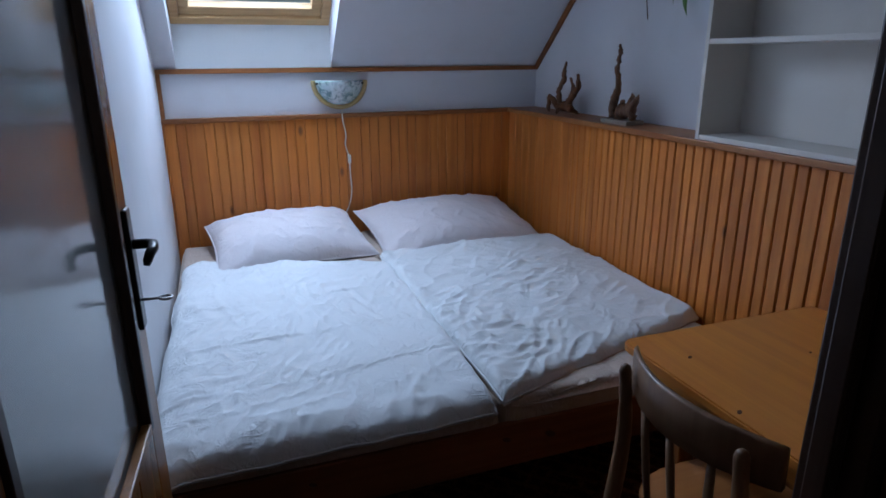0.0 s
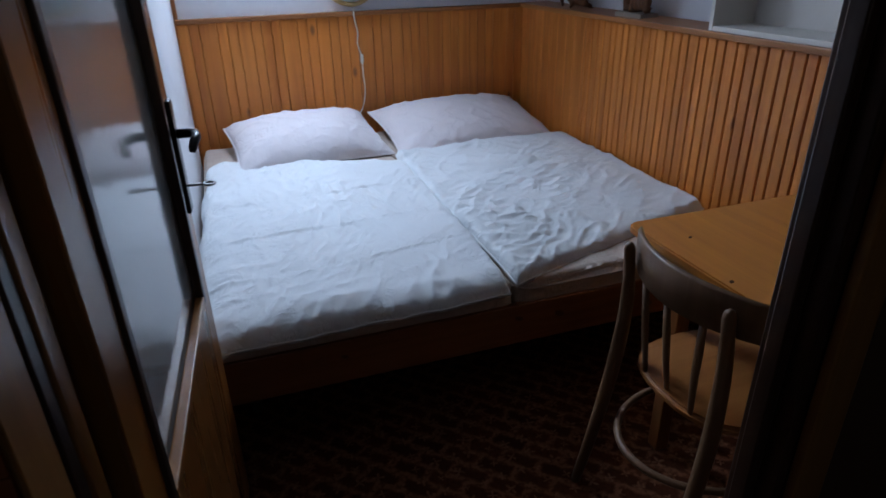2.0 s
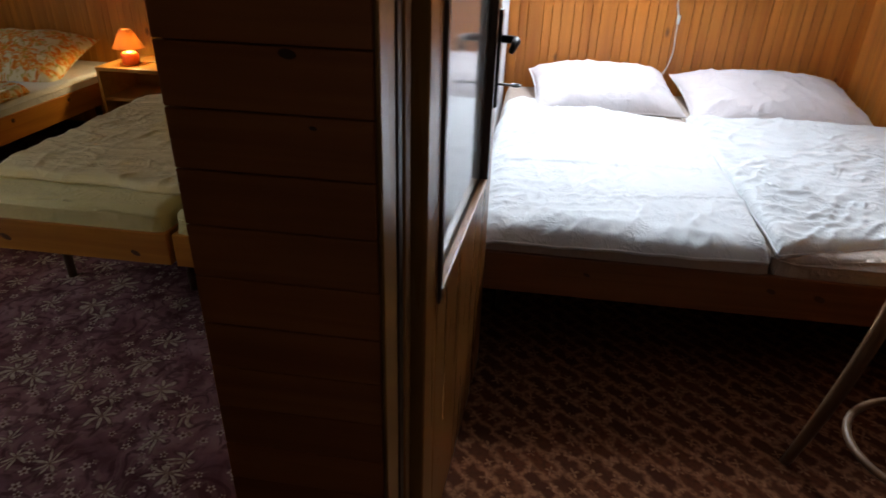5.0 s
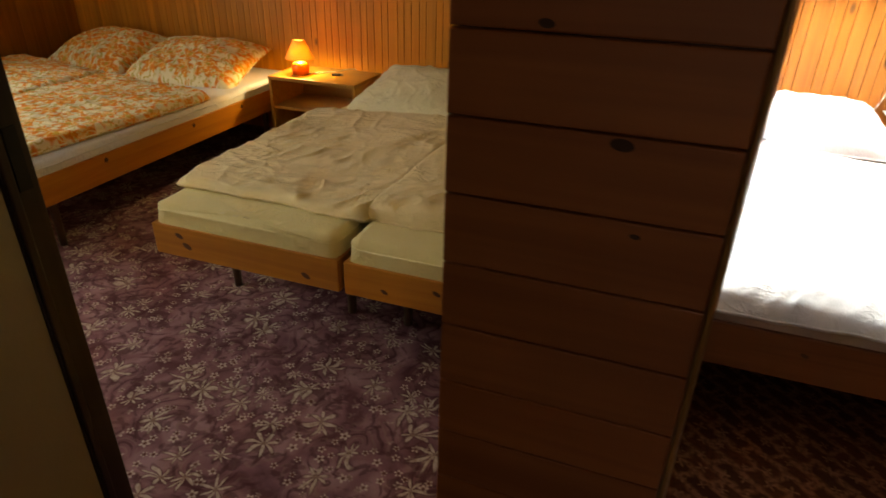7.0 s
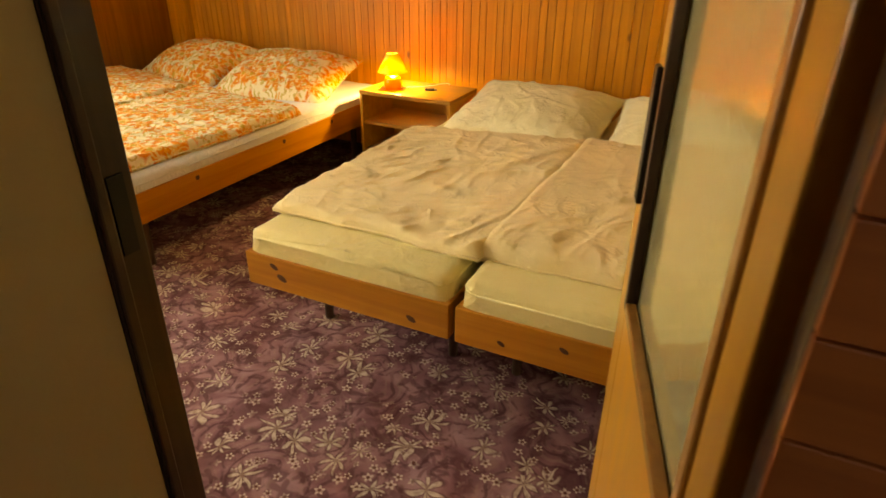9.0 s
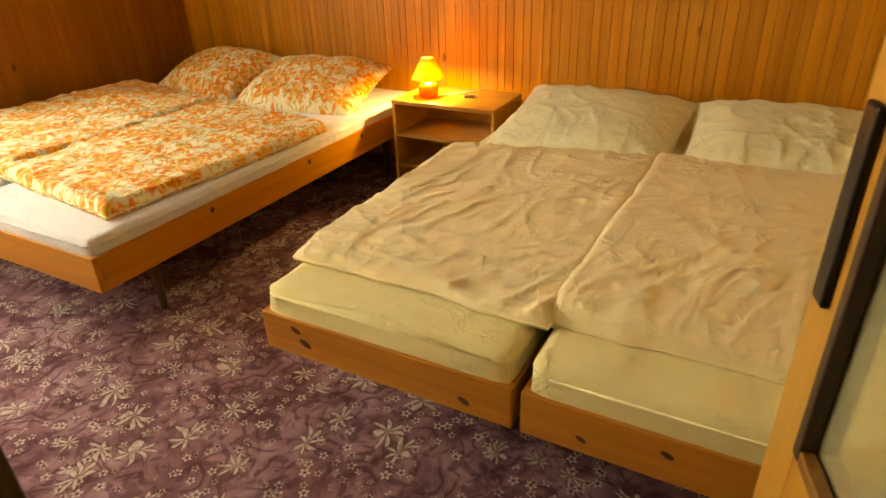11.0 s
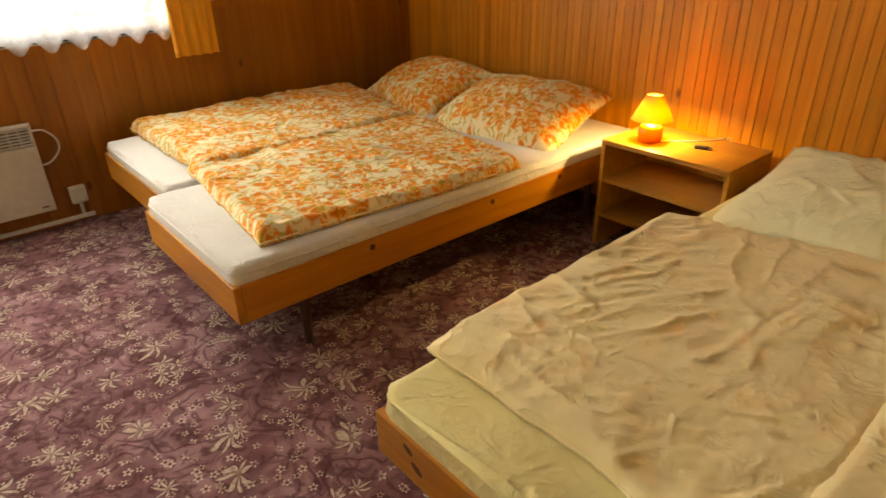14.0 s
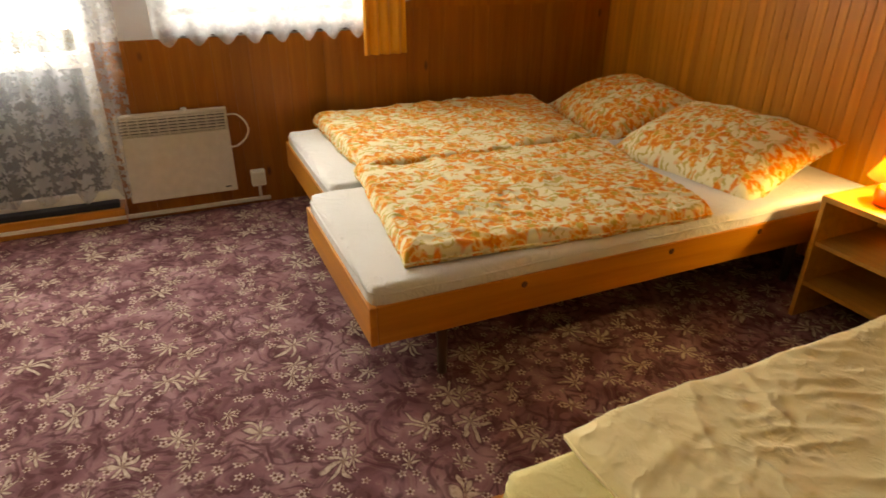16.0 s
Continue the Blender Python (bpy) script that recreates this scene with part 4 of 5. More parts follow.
    rim.append(rim[0])
    part("hem", tube(rim, 0.0035, 6), mat, ob, "stitched hem", True)
    return ob


def pillow(cx, cy, z, lx, ly, h, mat, label, group, seed, turn=0.0, tilt=0.0, lean=0.0):
    """A soft pillow with drawn-in seams and pointed corners."""
    def outline(u, v):
        a, b = 2 * u - 1, 2 * v - 1
        x = a * lx / 2 * (1 - 0.055 * (1 - b * b) * a * a)
        y = b * ly / 2 * (1 - 0.075 * (1 - a * a) * b * b)
        return x, y, a, b

    def full(a, b):
        return (max(0.0, 1 - abs(a) ** 2.6) * max(0.0, 1 - abs(b) ** 2.4)) ** 0.55

    def top(u, v):
        x, y, a, b = outline(u, v)
        f = full(a, b)
        crease = 0.014 * max(0, ridged(x, y * 0.4, 9, seed)) ** 3 * abs(b) + 0.016 * nz(x, y, 4, seed) + 0.008 * max(0, ridged(x + y, y - 0.5 * x, 8, seed + 5)) ** 4 + 0.005 * nz(x, y, 14, seed + 1)
        radial = 0.007 * math.sin(22 * math.atan2(y, x) + seed) * max(0, abs(a) + abs(b) - 0.9)
        return x, y, h * 0.30 + h * 0.70 * f + (crease * (0.3 + 0.7 * f) + radial) * min(1, 3 * f + 0.15)

    def bot(u, v):
        x, y, a, b = outline(u, v)
        return x, y, h * 0.30 * (1 - full(a, b)) - 0.001

    verts, faces = grid_solid(88, 66, top, bot)
    m = Matrix.Translation((cx, cy, z)) @ Matrix.Rotation(radians(turn), 4, "Z") @ Matrix.Rotation(radians(tilt), 4, "X") @ Matrix.Rotation(radians(lean), 4, "Y")
    ob = cushion_object("pillow", verts, faces, mat, m, label, "pillow", group)
    rim = []
    for k in range(4):
        for q in range(24):
            f = q / 24
            u, v = ((f, 0.0), (1.0, f), (1 - f, 1.0), (0.0, 1 - f))[k]
            p = top(u, v)
            rim.append((p[0] * 1.005, p[1] * 1.005, p[2] - 0.001))
    rim.append(rim[0])
    part("seam", tube(rim, 0.004, 6), mat, ob, "stitched seam", True)
    return ob


# room 1: one wide bed with two mattresses
B1_X0, B1_X1, B1_Y0, B1_Y1 = 0.06, 1.965, 1.50, 3.53
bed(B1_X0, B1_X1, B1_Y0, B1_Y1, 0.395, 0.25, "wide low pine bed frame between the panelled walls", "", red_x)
mattress(B1_X0 + 0.012, 1.01, B1_Y0 + 0.012, B1_Y1 - 0.03, 0.315, 0.472, sheet_brown, "mattress in a beige fitted sheet", "mattresses of the wide bed", 1)
mattress(1.015, B1_X1 - 0.012, B1_Y0 + 0.012, B1_Y1 - 0.03, 0.315, 0.472, sheet_brown, "mattress in a beige fitted sheet", "mattresses of the wide bed", 2)
duvet(0.062, 1.002, 1.478, 2.98, 0.474, 0.030, white_cloth, "smooth white duvet spread over the bed", "white duvets", 11, 0.85, 0.03, drop=0.034, dropx=0.040, lie=78, creases=(-0.42, -0.12, 0.22), foot=0.03, head=-0.34)
duvet(1.0, 1.968, 1.650, 2.95, 0.474, 0.036, white_cloth, "creased white duvet spread over the bed", "white duvets", 12, 1.0, 0.0, drop=0.012, lie=25, creases=(0.2,), foot=0.29, crumple=0.020)
pillow(0.60, 3.235, 0.476, 0.77, 0.58, 0.185, pink_cloth, "plump white pillow at the head of the bed", "white pillows", 21, 5, 9)
pillow(1.475, 3.245, 0.476, 0.92, 0.60, 0.165, pink_cloth, "plump white pillow at the head of the bed", "white pillows", 22, 4, 12)

# room 2: cream pair of beds
AX0, AX1, AX2, AY0, AY1 = -1.70, -0.945, -0.925, 1.40, 3.60
for k, (a, b) in enumerate(((AX0, AX1), (AX2, -0.085))):
    bed(a, b, AY0, AY1, 0.395, 0.275, "low pine bed frame standing beside its twin", "pine beds")
    mattress(a + 0.010, b - 0.008, AY0 + 0.008, AY1 - 0.03, 0.335, 0.472, yellow_sheet, "mattress in a pale yellow fitted sheet", "yellow mattresses", 3 + k)
duvet(-1.72, -0.910, 1.555, 2.72, 0.474, 0.034, cream_cloth, "rumpled cream duvet on the bed", "cream duvets", 31, 0.80, -0.01, lie=58, head=0.2, foot=-0.02)
duvet(-0.925, -0.12, 1.575, 2.80, 0.474, 0.048, cream_cloth, "cream duvet with a folded foot edge", "cream duvets", 33, 0.50, 0.02, drop=0.012, lie=70, crumple=0.004)
pillow(-1.25, 3.03, 0.475, 0.78, 0.62, 0.155, ivory_cloth, "ivory pillow on the pale yellow sheet", "cream pillows", 41, -2, 12)
pillow(-0.47, 3.03, 0.475, 0.76, 0.62, 0.155, ivory_cloth, "cream pillow on the pale yellow sheet", "cream pillows", 42, 2, 12)

# room 2: floral pair of beds in the corner
for k, (a, b, y0) in enumerate(((-3.275, -2.445, 1.395), (-4.19, -3.295, 1.49))):
    bed(a, b, y0, 3.605, 0.385, 0.25, "low pine bed frame standing beside its twin", "pine beds")
    mattress(a + 0.008, b - 0.008, y0 + 0.008, 3.57, 0.315, 0.445, grey_sheet, "mattress in a pale grey fitted sheet", "grey mattresses", 5 + k)
for b in [o for o in scene.objects if o.name.startswith("bed") and o.type == "EMPTY" and abs(o.location.x + 2.86) < 0.02]:
    for y in (1.915, 2.52, 2.95):
        d = part("knot", lathe([(0.011, 0.0), (0.012, 0.0008), (0.006, 0.0016)], 14), knot_brown, b, "dark round knot")
        d.matrix_local = pose(-2.445 - b.location.x, y - b.location.y, 0.352, 0, 90, 0)
duvet(-3.375, -2.49, 1.59, 2.78, 0.447, 0.044, floral, "cream duvet printed with orange flowers", "floral duvets", 51, 0.95, 0.08, lie=40, foot=-0.11, head=-0.15)
duvet(-4.24, -3.32, 1.66, 2.91, 0.447, 0.060, floral, "cream duvet printed with orange flowers", "floral duvets", 52, 0.95, 0.0, lie=30, foot=0.02, head=-0.15)
pillow(-2.95, 3.20, 0.447, 0.78, 0.64, 0.19, floral, "cream pillow printed with orange flowers", "floral pillows", 61, 10, 14)
pillow(-3.72, 3.25, 0.447, 0.72, 0.60, 0.19, floral, "cream pillow printed with orange flowers", "floral pillows", 62, -6, 16)


def front_knots(bed_name, places):
    """Dark oval knots in the front board of a bed."""
    bb = bpy.data.objects[bed_name]
    for x, y, z, r in places:
        k = part("knot", lathe([(r, 0.0), (r * 0.85, 0.0006), (r * 0.35, 0.0012)], 14), knot_brown, bb, "dark oval knot")
        k.matrix_local = Matrix.Translation((x - bb.location.x, y - bb.location.y, z)) @ pose(0, 0, 0, 90, 25, 0) @ Matrix.Diagonal((1.5, 0.8, 1, 1))


front_knots("bed", ((1.167, 1.50, 0.333, 0.013), (1.02, 1.50, 0.345, 0.010), (1.52, 1.50, 0.30, 0.010), (0.45, 1.50, 0.34, 0.008)))
front_knots("bed.001", ((-1.583, 1.40, 0.362, 0.012), (-1.555, 1.40, 0.325, 0.014), (-1.07, 1.40, 0.312, 0.012)))
front_knots("bed.002", ((-0.60, 1.40, 0.35, 0.010), (-0.78, 1.40, 0.315, 0.009)))


matte_knot = plain("dark_matte_knot", (0.075, 0.024, 0.009), 0.85)


def flat_knot(parent, m, r):
    """A dark oval knot lying flush in a board."""
    k = part("knot", lathe([(r, 0.0), (r * 0.85, 0.0006), (r * 0.35, 0.0012)], 14), matte_knot, parent, "dark oval knot")
    k.matrix_local = m @ Matrix.Diagonal((1.5, 0.8, 1, 1))


for x, z, r in ((-0.068, 1.210, 0.0075), (-0.043, 1.123, 0.0035), (-0.146, 1.308, 0.005)):
    flat_knot(hall_boards, pose(x, HALL_Y - 0.008, z, 90, 8, 0), r)


# ---- nightstand and lamp ----
NX0, NX1, NY0, NY1, NZ = -2.345, -1.755, 3.10, 3.47, 0.515
ns = thing("nightstand", Matrix.Translation(((NX0 + NX1) / 2, (NY0 + NY1) / 2, 0)), "pale wooden nightstand with two open shelves", "nightstand")
w, d = (NX1 - NX0) / 2, (NY1 - NY0) / 2
part("top", box(-w, w, -d, d, NZ - 0.022, NZ, 0.003), nightstand_wood, ns)
for s in (-1, 1):
    a, b = sorted((s * w, s * (w - 0.018)))
    part("side_panel", box(a, b, -d + 0.006, d, 0.0, NZ - 0.022, 0.002), nightstand_wood, ns)
part("shelf", box(-w + 0.018, w - 0.018, -d + 0.012, d - 0.01, 0.315, 0.333, 0.002), nightstand_wood, ns)
part("shelf", box(-w + 0.018, w - 0.018, -d + 0.012, d - 0.01, 0.145, 0.163, 0.002), nightstand_wood, ns)
part("back_panel", box(-w + 0.018, w - 0.018, d - 0.008, d - 0.002, 0.10, NZ - 0.12), nightstand_wood, ns)

LX, LY = -2.185, 3.225
lamp = thing("table_lamp", Matrix.Translation((LX, LY, NZ)), "small lit table lamp with orange shade on the nightstand", "lamp")
part("base", lathe([(0.040, 0.0), (0.048, 0.004), (0.052, 0.03), (0.050, 0.062), (0.036, 0.074), (0.018, 0.078), (0.012, 0.082)]), glaze, lamp, "orange-red glazed base", True)
part("neck", lathe([(0.009, 0.082), (0.009, 0.100)], 16), brass, lamp, "", True)
part("bulb", lathe([(0.008, 0.138), (0.018, 0.150), (0.021, 0.163), (0.015, 0.180), (0.002, 0.187)], 16), glow, lamp, "glowing bulb", True)
shade = lathe([(0.088, 0.098), (0.066, 0.140), (0.036, 0.196), (0.034, 0.203), (0.0325, 0.203), (0.0345, 0.196), (0.0645, 0.140), (0.0865, 0.098)], 40, False)
shade_ob = part("shade", shade, shade_mat, lamp, "orange cone shade", True)
bulb = bpy.data.lights.new("lamp_light", "POINT")
bulb.energy, bulb.color, bulb.shadow_soft_size = 6.7, (1.0, 0.76, 0.38), 0.02
bulb_ob = new("lamp_light", bulb)
bulb_ob.location = (LX, LY, NZ + 0.119)

rem = thing("lighter", pose(-1.965, 3.285, NZ, 0, 0, 20), "small dark lighter lying on the nightstand", "lighter")
part("body", box(-0.035, 0.02, -0.011, 0.011, 0.0, 0.014, 0.004), grille_dark, rem)
part("cap", box(0.02, 0.035, -0.010, 0.010, 0.001, 0.012, 0.003), steel, rem)

cordpts = [(LX + 0.04, LY + 0.03, NZ + 0.004), (LX + 0.10, LY + 0.08, NZ + 0.004), (LX + 0.17, LY + 0.16, NZ + 0.004), (LX + 0.22, LY + 0.25, NZ + 0.004), (LX + 0.24, NY1 + 0.03, NZ - 0.03), (LX + 0.24, NY1 + 0.05, 0.2)]
cord_bm = tube(smooth(cordpts), 0.003, 8)
cord_bm.transform(Matrix.Translation((-LX, -LY, -NZ)))
part("cord", cord_bm, white_plastic, lamp, "thin white cord", True)


# ---- window wall ----
def curtain(name, x, y0, y1, z0, z1, mat, label, folds, depth, scallop=0.0, teeth=7, flare=0.0, ny=140, nzv=50):
    bm = bmesh.new()
    rows = []
    for j in range(nzv + 1):
        v = j / nzv
        row = []
        for i in range(ny + 1):
            u = i / ny
            zb = z0 + scallop * (0.5 + 0.5 * math.cos(u * teeth * math.tau)) if scallop else z0
            z = zb + (z1 - zb) * v
            y = y0 + (y1 - y0) * u + flare * (1 - v) * (u - 0.5)
            a = depth * (0.6 + 0.4 * (1 - v)) * math.sin(u * folds * math.tau + 0.8 * math.sin(3 * u + 2 * v)) + 0.3 * depth * nz(u * 4, v * 2, 2, folds)
            row.append(bm.verts.new((x + a, y, z)))
        rows.append(row)
    for r, s in zip(rows, rows[1:]):
        for i in range(ny):
            bm.faces.new((r[i], r[i + 1], s[i + 1], s[i]))
    ob = finish(name, bm, mat, True)
    return tagged(ob, label, "curtain")


lace_w = curtain("lace_curtain", R2_X0 + 0.055, 0.95, 2.02, 0.865, 2.0, lace_mat, "short white lace curtain with a scalloped hem", 9, 0.012, 0.055, 8)
lace_d = curtain("lace_curtain", R2_X0 + 0.065, -0.15, 0.85, 0.15, 2.0, lace_thin, "long white lace curtain over the balcony door", 9, 0.034, 0.07, 5, -0.16)
drape = curtain("orange_drape", R2_X0 + 0.085, 1.975, 2.215, 0.775, 2.05, orange_cloth, "short orange side drape beside the window", 4, 0.016)
drape.modifiers.new("thickness", "SOLIDIFY").thickness = 0.003
structure("curtain_rail", box(R2_X0 + 0.02, R2_X0 + 0.10, -0.3, 2.4, 2.05, 2.08, 0.004), white_plastic, "white curtain rail")

heater = thing("convector_heater", Matrix.Translation((R2_X0 + 0.018, 0.965, 0.115)), "cream wall convector heater with a grille on top", "heater")
hw, hh, hd = 0.262, 0.445, 0.065
part("back_plate", box(0.0, 0.012, -hw + 0.02, hw - 0.02, 0.02, hh - 0.02, 0.003), grille_dark, heater)
part("front_panel", box(0.02, hd, -hw, hw, 0.0, hh * 0.76, 0.006), cream_enamel, heater)
part("grille_backing", box(0.02, hd - 0.02, -hw + 0.005, hw - 0.005, hh * 0.76, hh - 0.02), grille_dark, heater)
for k in range(6):
    z0 = hh * 0.775 + k * 0.0155
    part("grille_bar", box(hd - 0.02, hd, -hw + 0.014, hw - 0.014, z0, z0 + 0.006, 0.001), cream_enamel, heater)
for k in range(12):
    y = -hw + 0.012 + (2 * hw - 0.024) * k / 11
    part("grille_bar", box(hd - 0.018, hd - 0.001, y - 0.003, y + 0.003, hh * 0.765, hh - 0.01), cream_enamel, heater)
for s in (-1, 1):
    a, b = sorted((s * hw, s * (hw - 0.013)))
    part("end_cap", box(0.02, hd, a, b, hh * 0.76, hh, 0.003), cream_enamel, heater)
part("top_panel", box(0.02, hd, -hw, hw, hh - 0.012, hh + 0.002, 0.003), cream_enamel, heater)
part("dial", lathe([(0.016, 0.0), (0.016, 0.014), (0.012, 0.018)], 20), white_plastic, heater, "white control dial").matrix_local = Matrix.Translation((0.045, 0.06, hh))
part("name_plate", box(hd, hd + 0.001, hw - 0.06, hw - 0.03, 0.025, 0.032), grille_dark, heater)
pts = [(R2_X0 + 0.05, 0.965 + hw - 0.005, 0.52), (R2_X0 + 0.05, 0.965 + hw + 0.05, 0.515), (R2_X0 + 0.048, 0.965 + hw + 0.095, 0.46), (R2_X0 + 0.046, 0.965 + hw + 0.09, 0.40), (R2_X0 + 0.045, 0.965 + hw + 0.04, 0.352), (R2_X0 + 0.045, 0.965 + hw - 0.005, 0.345)]
tagged(finish("heater_cable", tube(smooth(pts), 0.005, 8), white_plastic, True), "white cable looping out of the heater", "cable")

sock = thing("wall_socket", Matrix.Translation((R2_X0 + 0.018, 1.345, 0.155)), "white surface-mounted wall socket", "socket")
part("box", box(0, 0.04, -0.038, 0.038, -0.045, 0.045, 0.006), white_plastic, sock)
part("cover", box(0.04, 0.046, -0.03, 0.03, -0.035, 0.035, 0.004), cream_enamel, sock)
structure("trunking", boxes([(R2_X0 + 0.018, R2_X0 + 0.034, 0.665, 1.40, 0.018, 0.038), (R2_X0 + 0.018, R2_X0 + 0.032, 1.34, 1.356, 0.038, 0.112)], 0.002), white_plastic, "white cable trunking along the floor")
structure("trunking_threshold", box(R2_X0 + 0.05, R2_X0 + 0.062, -0.2, 0.66, 0.03, 0.048, 0.002), white_plastic, "white cable trunking on the threshold")

# ---- room 1: table and chair ----
table = thing("table", Matrix.Translation((1.535, 0.93, 0)), "small pine table beside the panelled wall", "table")
tw, td, tz = 0.325, 0.33, 0.748
cr = 0.03
out = []
for sx, sy, a0 in ((1, 1, 0), (-1, 1, 90), (-1, -1, 180), (1, -1, 270)):
    for k in range(5):
        a = radians(a0 + 90 * k / 4)
        out.append((sx * (tw - cr) + cr * math.cos(a), sy * (td - cr) + cr * math.sin(a)))
tb = prism(out, tz - 0.024, tz, 2)
bmesh.ops.bevel(tb, geom=[e for e in tb.edges if abs(e.verts[0].co.z - e.verts[1].co.z) < 1e-4], offset=0.004, segments=2, affect="EDGES")
part("tabletop", tb, table_wood, table)
part("apron", box(-tw + 0.05, tw - 0.05, -td + 0.05, -td + 0.068, tz - 0.104, tz - 0.024, 0.002), board_x, table)
part("apron", box(-tw + 0.05, tw - 0.05, td - 0.068, td - 0.05, tz - 0.104, tz - 0.024, 0.002), board_x, table)
part("apron", box(-tw + 0.05, -tw + 0.068, -td + 0.068, td - 0.068, tz - 0.104, tz - 0.024, 0.002), board_y, table)
part("apron", box(tw - 0.068, tw - 0.05, -td + 0.068, td - 0.068, tz - 0.104, tz - 0.024, 0.002), board_y, table)
for sx in (-1, 1):
    for sy in (-1, 1):
        lx, ly = sx * (tw - 0.14), sy * (td - 0.10)
        part("leg", box(lx - 0.022, lx + 0.022, ly - 0.022, ly + 0.022, 0, tz - 0.024, 0.004), trim_z, table)

for x, y, r in ((-0.228, 0.190, 0.0055), (-0.300, -0.037, 0.006), (0.06, 0.11, 0.004)):
    flat_knot(table, pose(x, y, tz, 0, 0, 35), r)

chair = thing("chair", pose(1.318, 0.93, 0, 0, 0, 0), "worn wooden spindle-back chair with a pine seat", "chair")
seat_pts = []
for k in range(32):
    a = k * math.tau / 32
    c, s = math.cos(a), math.sin(a)
    seat_pts.append((0.198 * math.copysign(abs(c) ** 0.8, c), 0.20 * math.copysign(abs(s) ** 0.8, s)))
sb = prism(seat_pts, 0.425, 0.452, 2)
bmesh.ops.bevel(sb, geom=[e for e in sb.edges if abs(e.verts[0].co.z - e.verts[1].co.z) < 1e-4], offset=0.009, segments=3, affect="EDGES")
part("seat", sb, seat_wood, chair, "pine seat")
for s in (-1, 1):
    post = smooth([(-0.282, s * 0.195, 0.0), (-0.24, s * 0.188, 0.20), (-0.205, s * 0.180, 0.42), (-0.195, s * 0.172, 0.60), (-0.208, s * 0.168, 0.76)], 5)
    post += [Vector((-0.209, s * 0.168, 0.772)), Vector((-0.210, s * 0.168, 0.778))]
    part("back_post", tube(post, [0.013 + 0.006 * math.sin(math.pi * min(1.0, k / 20)) for k in range(len(post) - 3)] + [0.0145, 0.011, 0.004], 14), chair_wood, chair, "", True)
    part("front_leg", tube([(0.185, s * 0.185, 0.0), (0.165, s * 0.165, 0.25), (0.155, s * 0.155, 0.428)], [0.012, 0.016, 0.018], 12), chair_wood, chair, "", True)


def bow(t):
    """The bent line of the top rail, t from -1 to 1 across: its ends come forward past the posts."""
    return -0.150 - 0.068 * (1 - t * t), t * 0.208


rail_bm = bmesh.new()
rows = []
for k in range(25):
    t = -1 + k / 12
    x, y = bow(t)
    lift = 0.006 * (1 - t * t)
    low = 0.690 + 0.012 * t * t
    rows.append([rail_bm.verts.new((x + dx, y, z + lift)) for dx, z in ((-0.009, low + 0.004), (0.0, low), (0.008, low + 0.006), (0.004, 0.790), (-0.002, 0.796), (-0.010, 0.788))])
for r, s in zip(rows, rows[1:]):
    for k in range(6):
        rail_bm.faces.new((r[k], r[(k + 1) % 6], s[(k + 1) % 6], s[k]))
rail_bm.faces.new(rows[0][::-1])
rail_bm.faces.new(rows[-1])
bmesh.ops.recalc_face_normals(rail_bm, faces=rail_bm.faces[:])
part("top_rail", rail_bm, chair_wood, chair, "", True)
for t in (-0.48, 0.0, 0.48):
    x, y = bow(t)
    sp = tube([(0, 0, 0.0), (-0.004, 0, 0.10), (-0.002, 0, 0.18), (0, 0, 0.262)], [0.008, 0.011, 0.012, 0.010], 10)
    for v in sp.verts:
        f = v.co.z / 0.262
        v.co = (v.co.x * 0.6 + (-0.178) * (1 - f) + x * f, v.co.y + y * (0.85 + 0.15 * f), v.co.z + 0.442)
    part("spindle", sp, chair_wood, chair, "", True)
ringp = [(-0.02 - 0.245 * math.cos(a), 0.198 * math.sin(a), 0.268) for a in [radians(-105 + 210 * k / 24) for k in range(25)]]
part("bent_stretcher", tube(ringp, 0.0095, 10), chair_wood, chair, "", True)

# ---- room 1: shelf unit, driftwood, plant, wall lamp ----
SX0, SY0, SY1, SZ0 = WAIN_X - 0.015, 0.92, 1.945, WAIN_Z + 0.004
unit = thing("wall_shelf", Matrix.Translation((SX0, SY0, SZ0)), "white open shelf unit standing on the wooden ledge", "shelf")
sd, sl, sh = R1_X1 - SX0 - 0.003, SY1 - SY0, 1.02
for y in (0.0, sl - 0.018):
    part("side_panel", box(0, sd, y, y + 0.018, 0, sh, 0.0015), shelf_white, unit)
for z in (0.0, 0.335, 0.67, sh - 0.018):
    part("shelf_board", box(0.002, sd - 0.006, 0.018, sl - 0.018, z, z + 0.018, 0.0015), shelf_white, unit)
part("back_panel", box(sd - 0.006, sd, 0.018, sl - 0.018, 0.0, sh), shelf_white, unit)


def branch(pts, radii, bm=None, seed=0):
    fine, rr = [], []
    n = 5
    rng = random.Random(seed)
    for (p, q), (a, b) in zip(zip(pts, pts[1:]), zip(radii, radii[1:])):
        for k in range(n):
            f = k / n
            fine.append(Vector(p).lerp(Vector(q), f) + Vector([rng.uniform(-0.0035, 0.0035) for _ in range(3)]))
            rr.append((a + (b - a) * f) * rng.uniform(0.82, 1.2))
    fine.append(Vector(pts[-1]))
    rr.append(radii[-1])
    own = tube(fine, rr, 9)
    return own if bm is None else merge(bm, own)


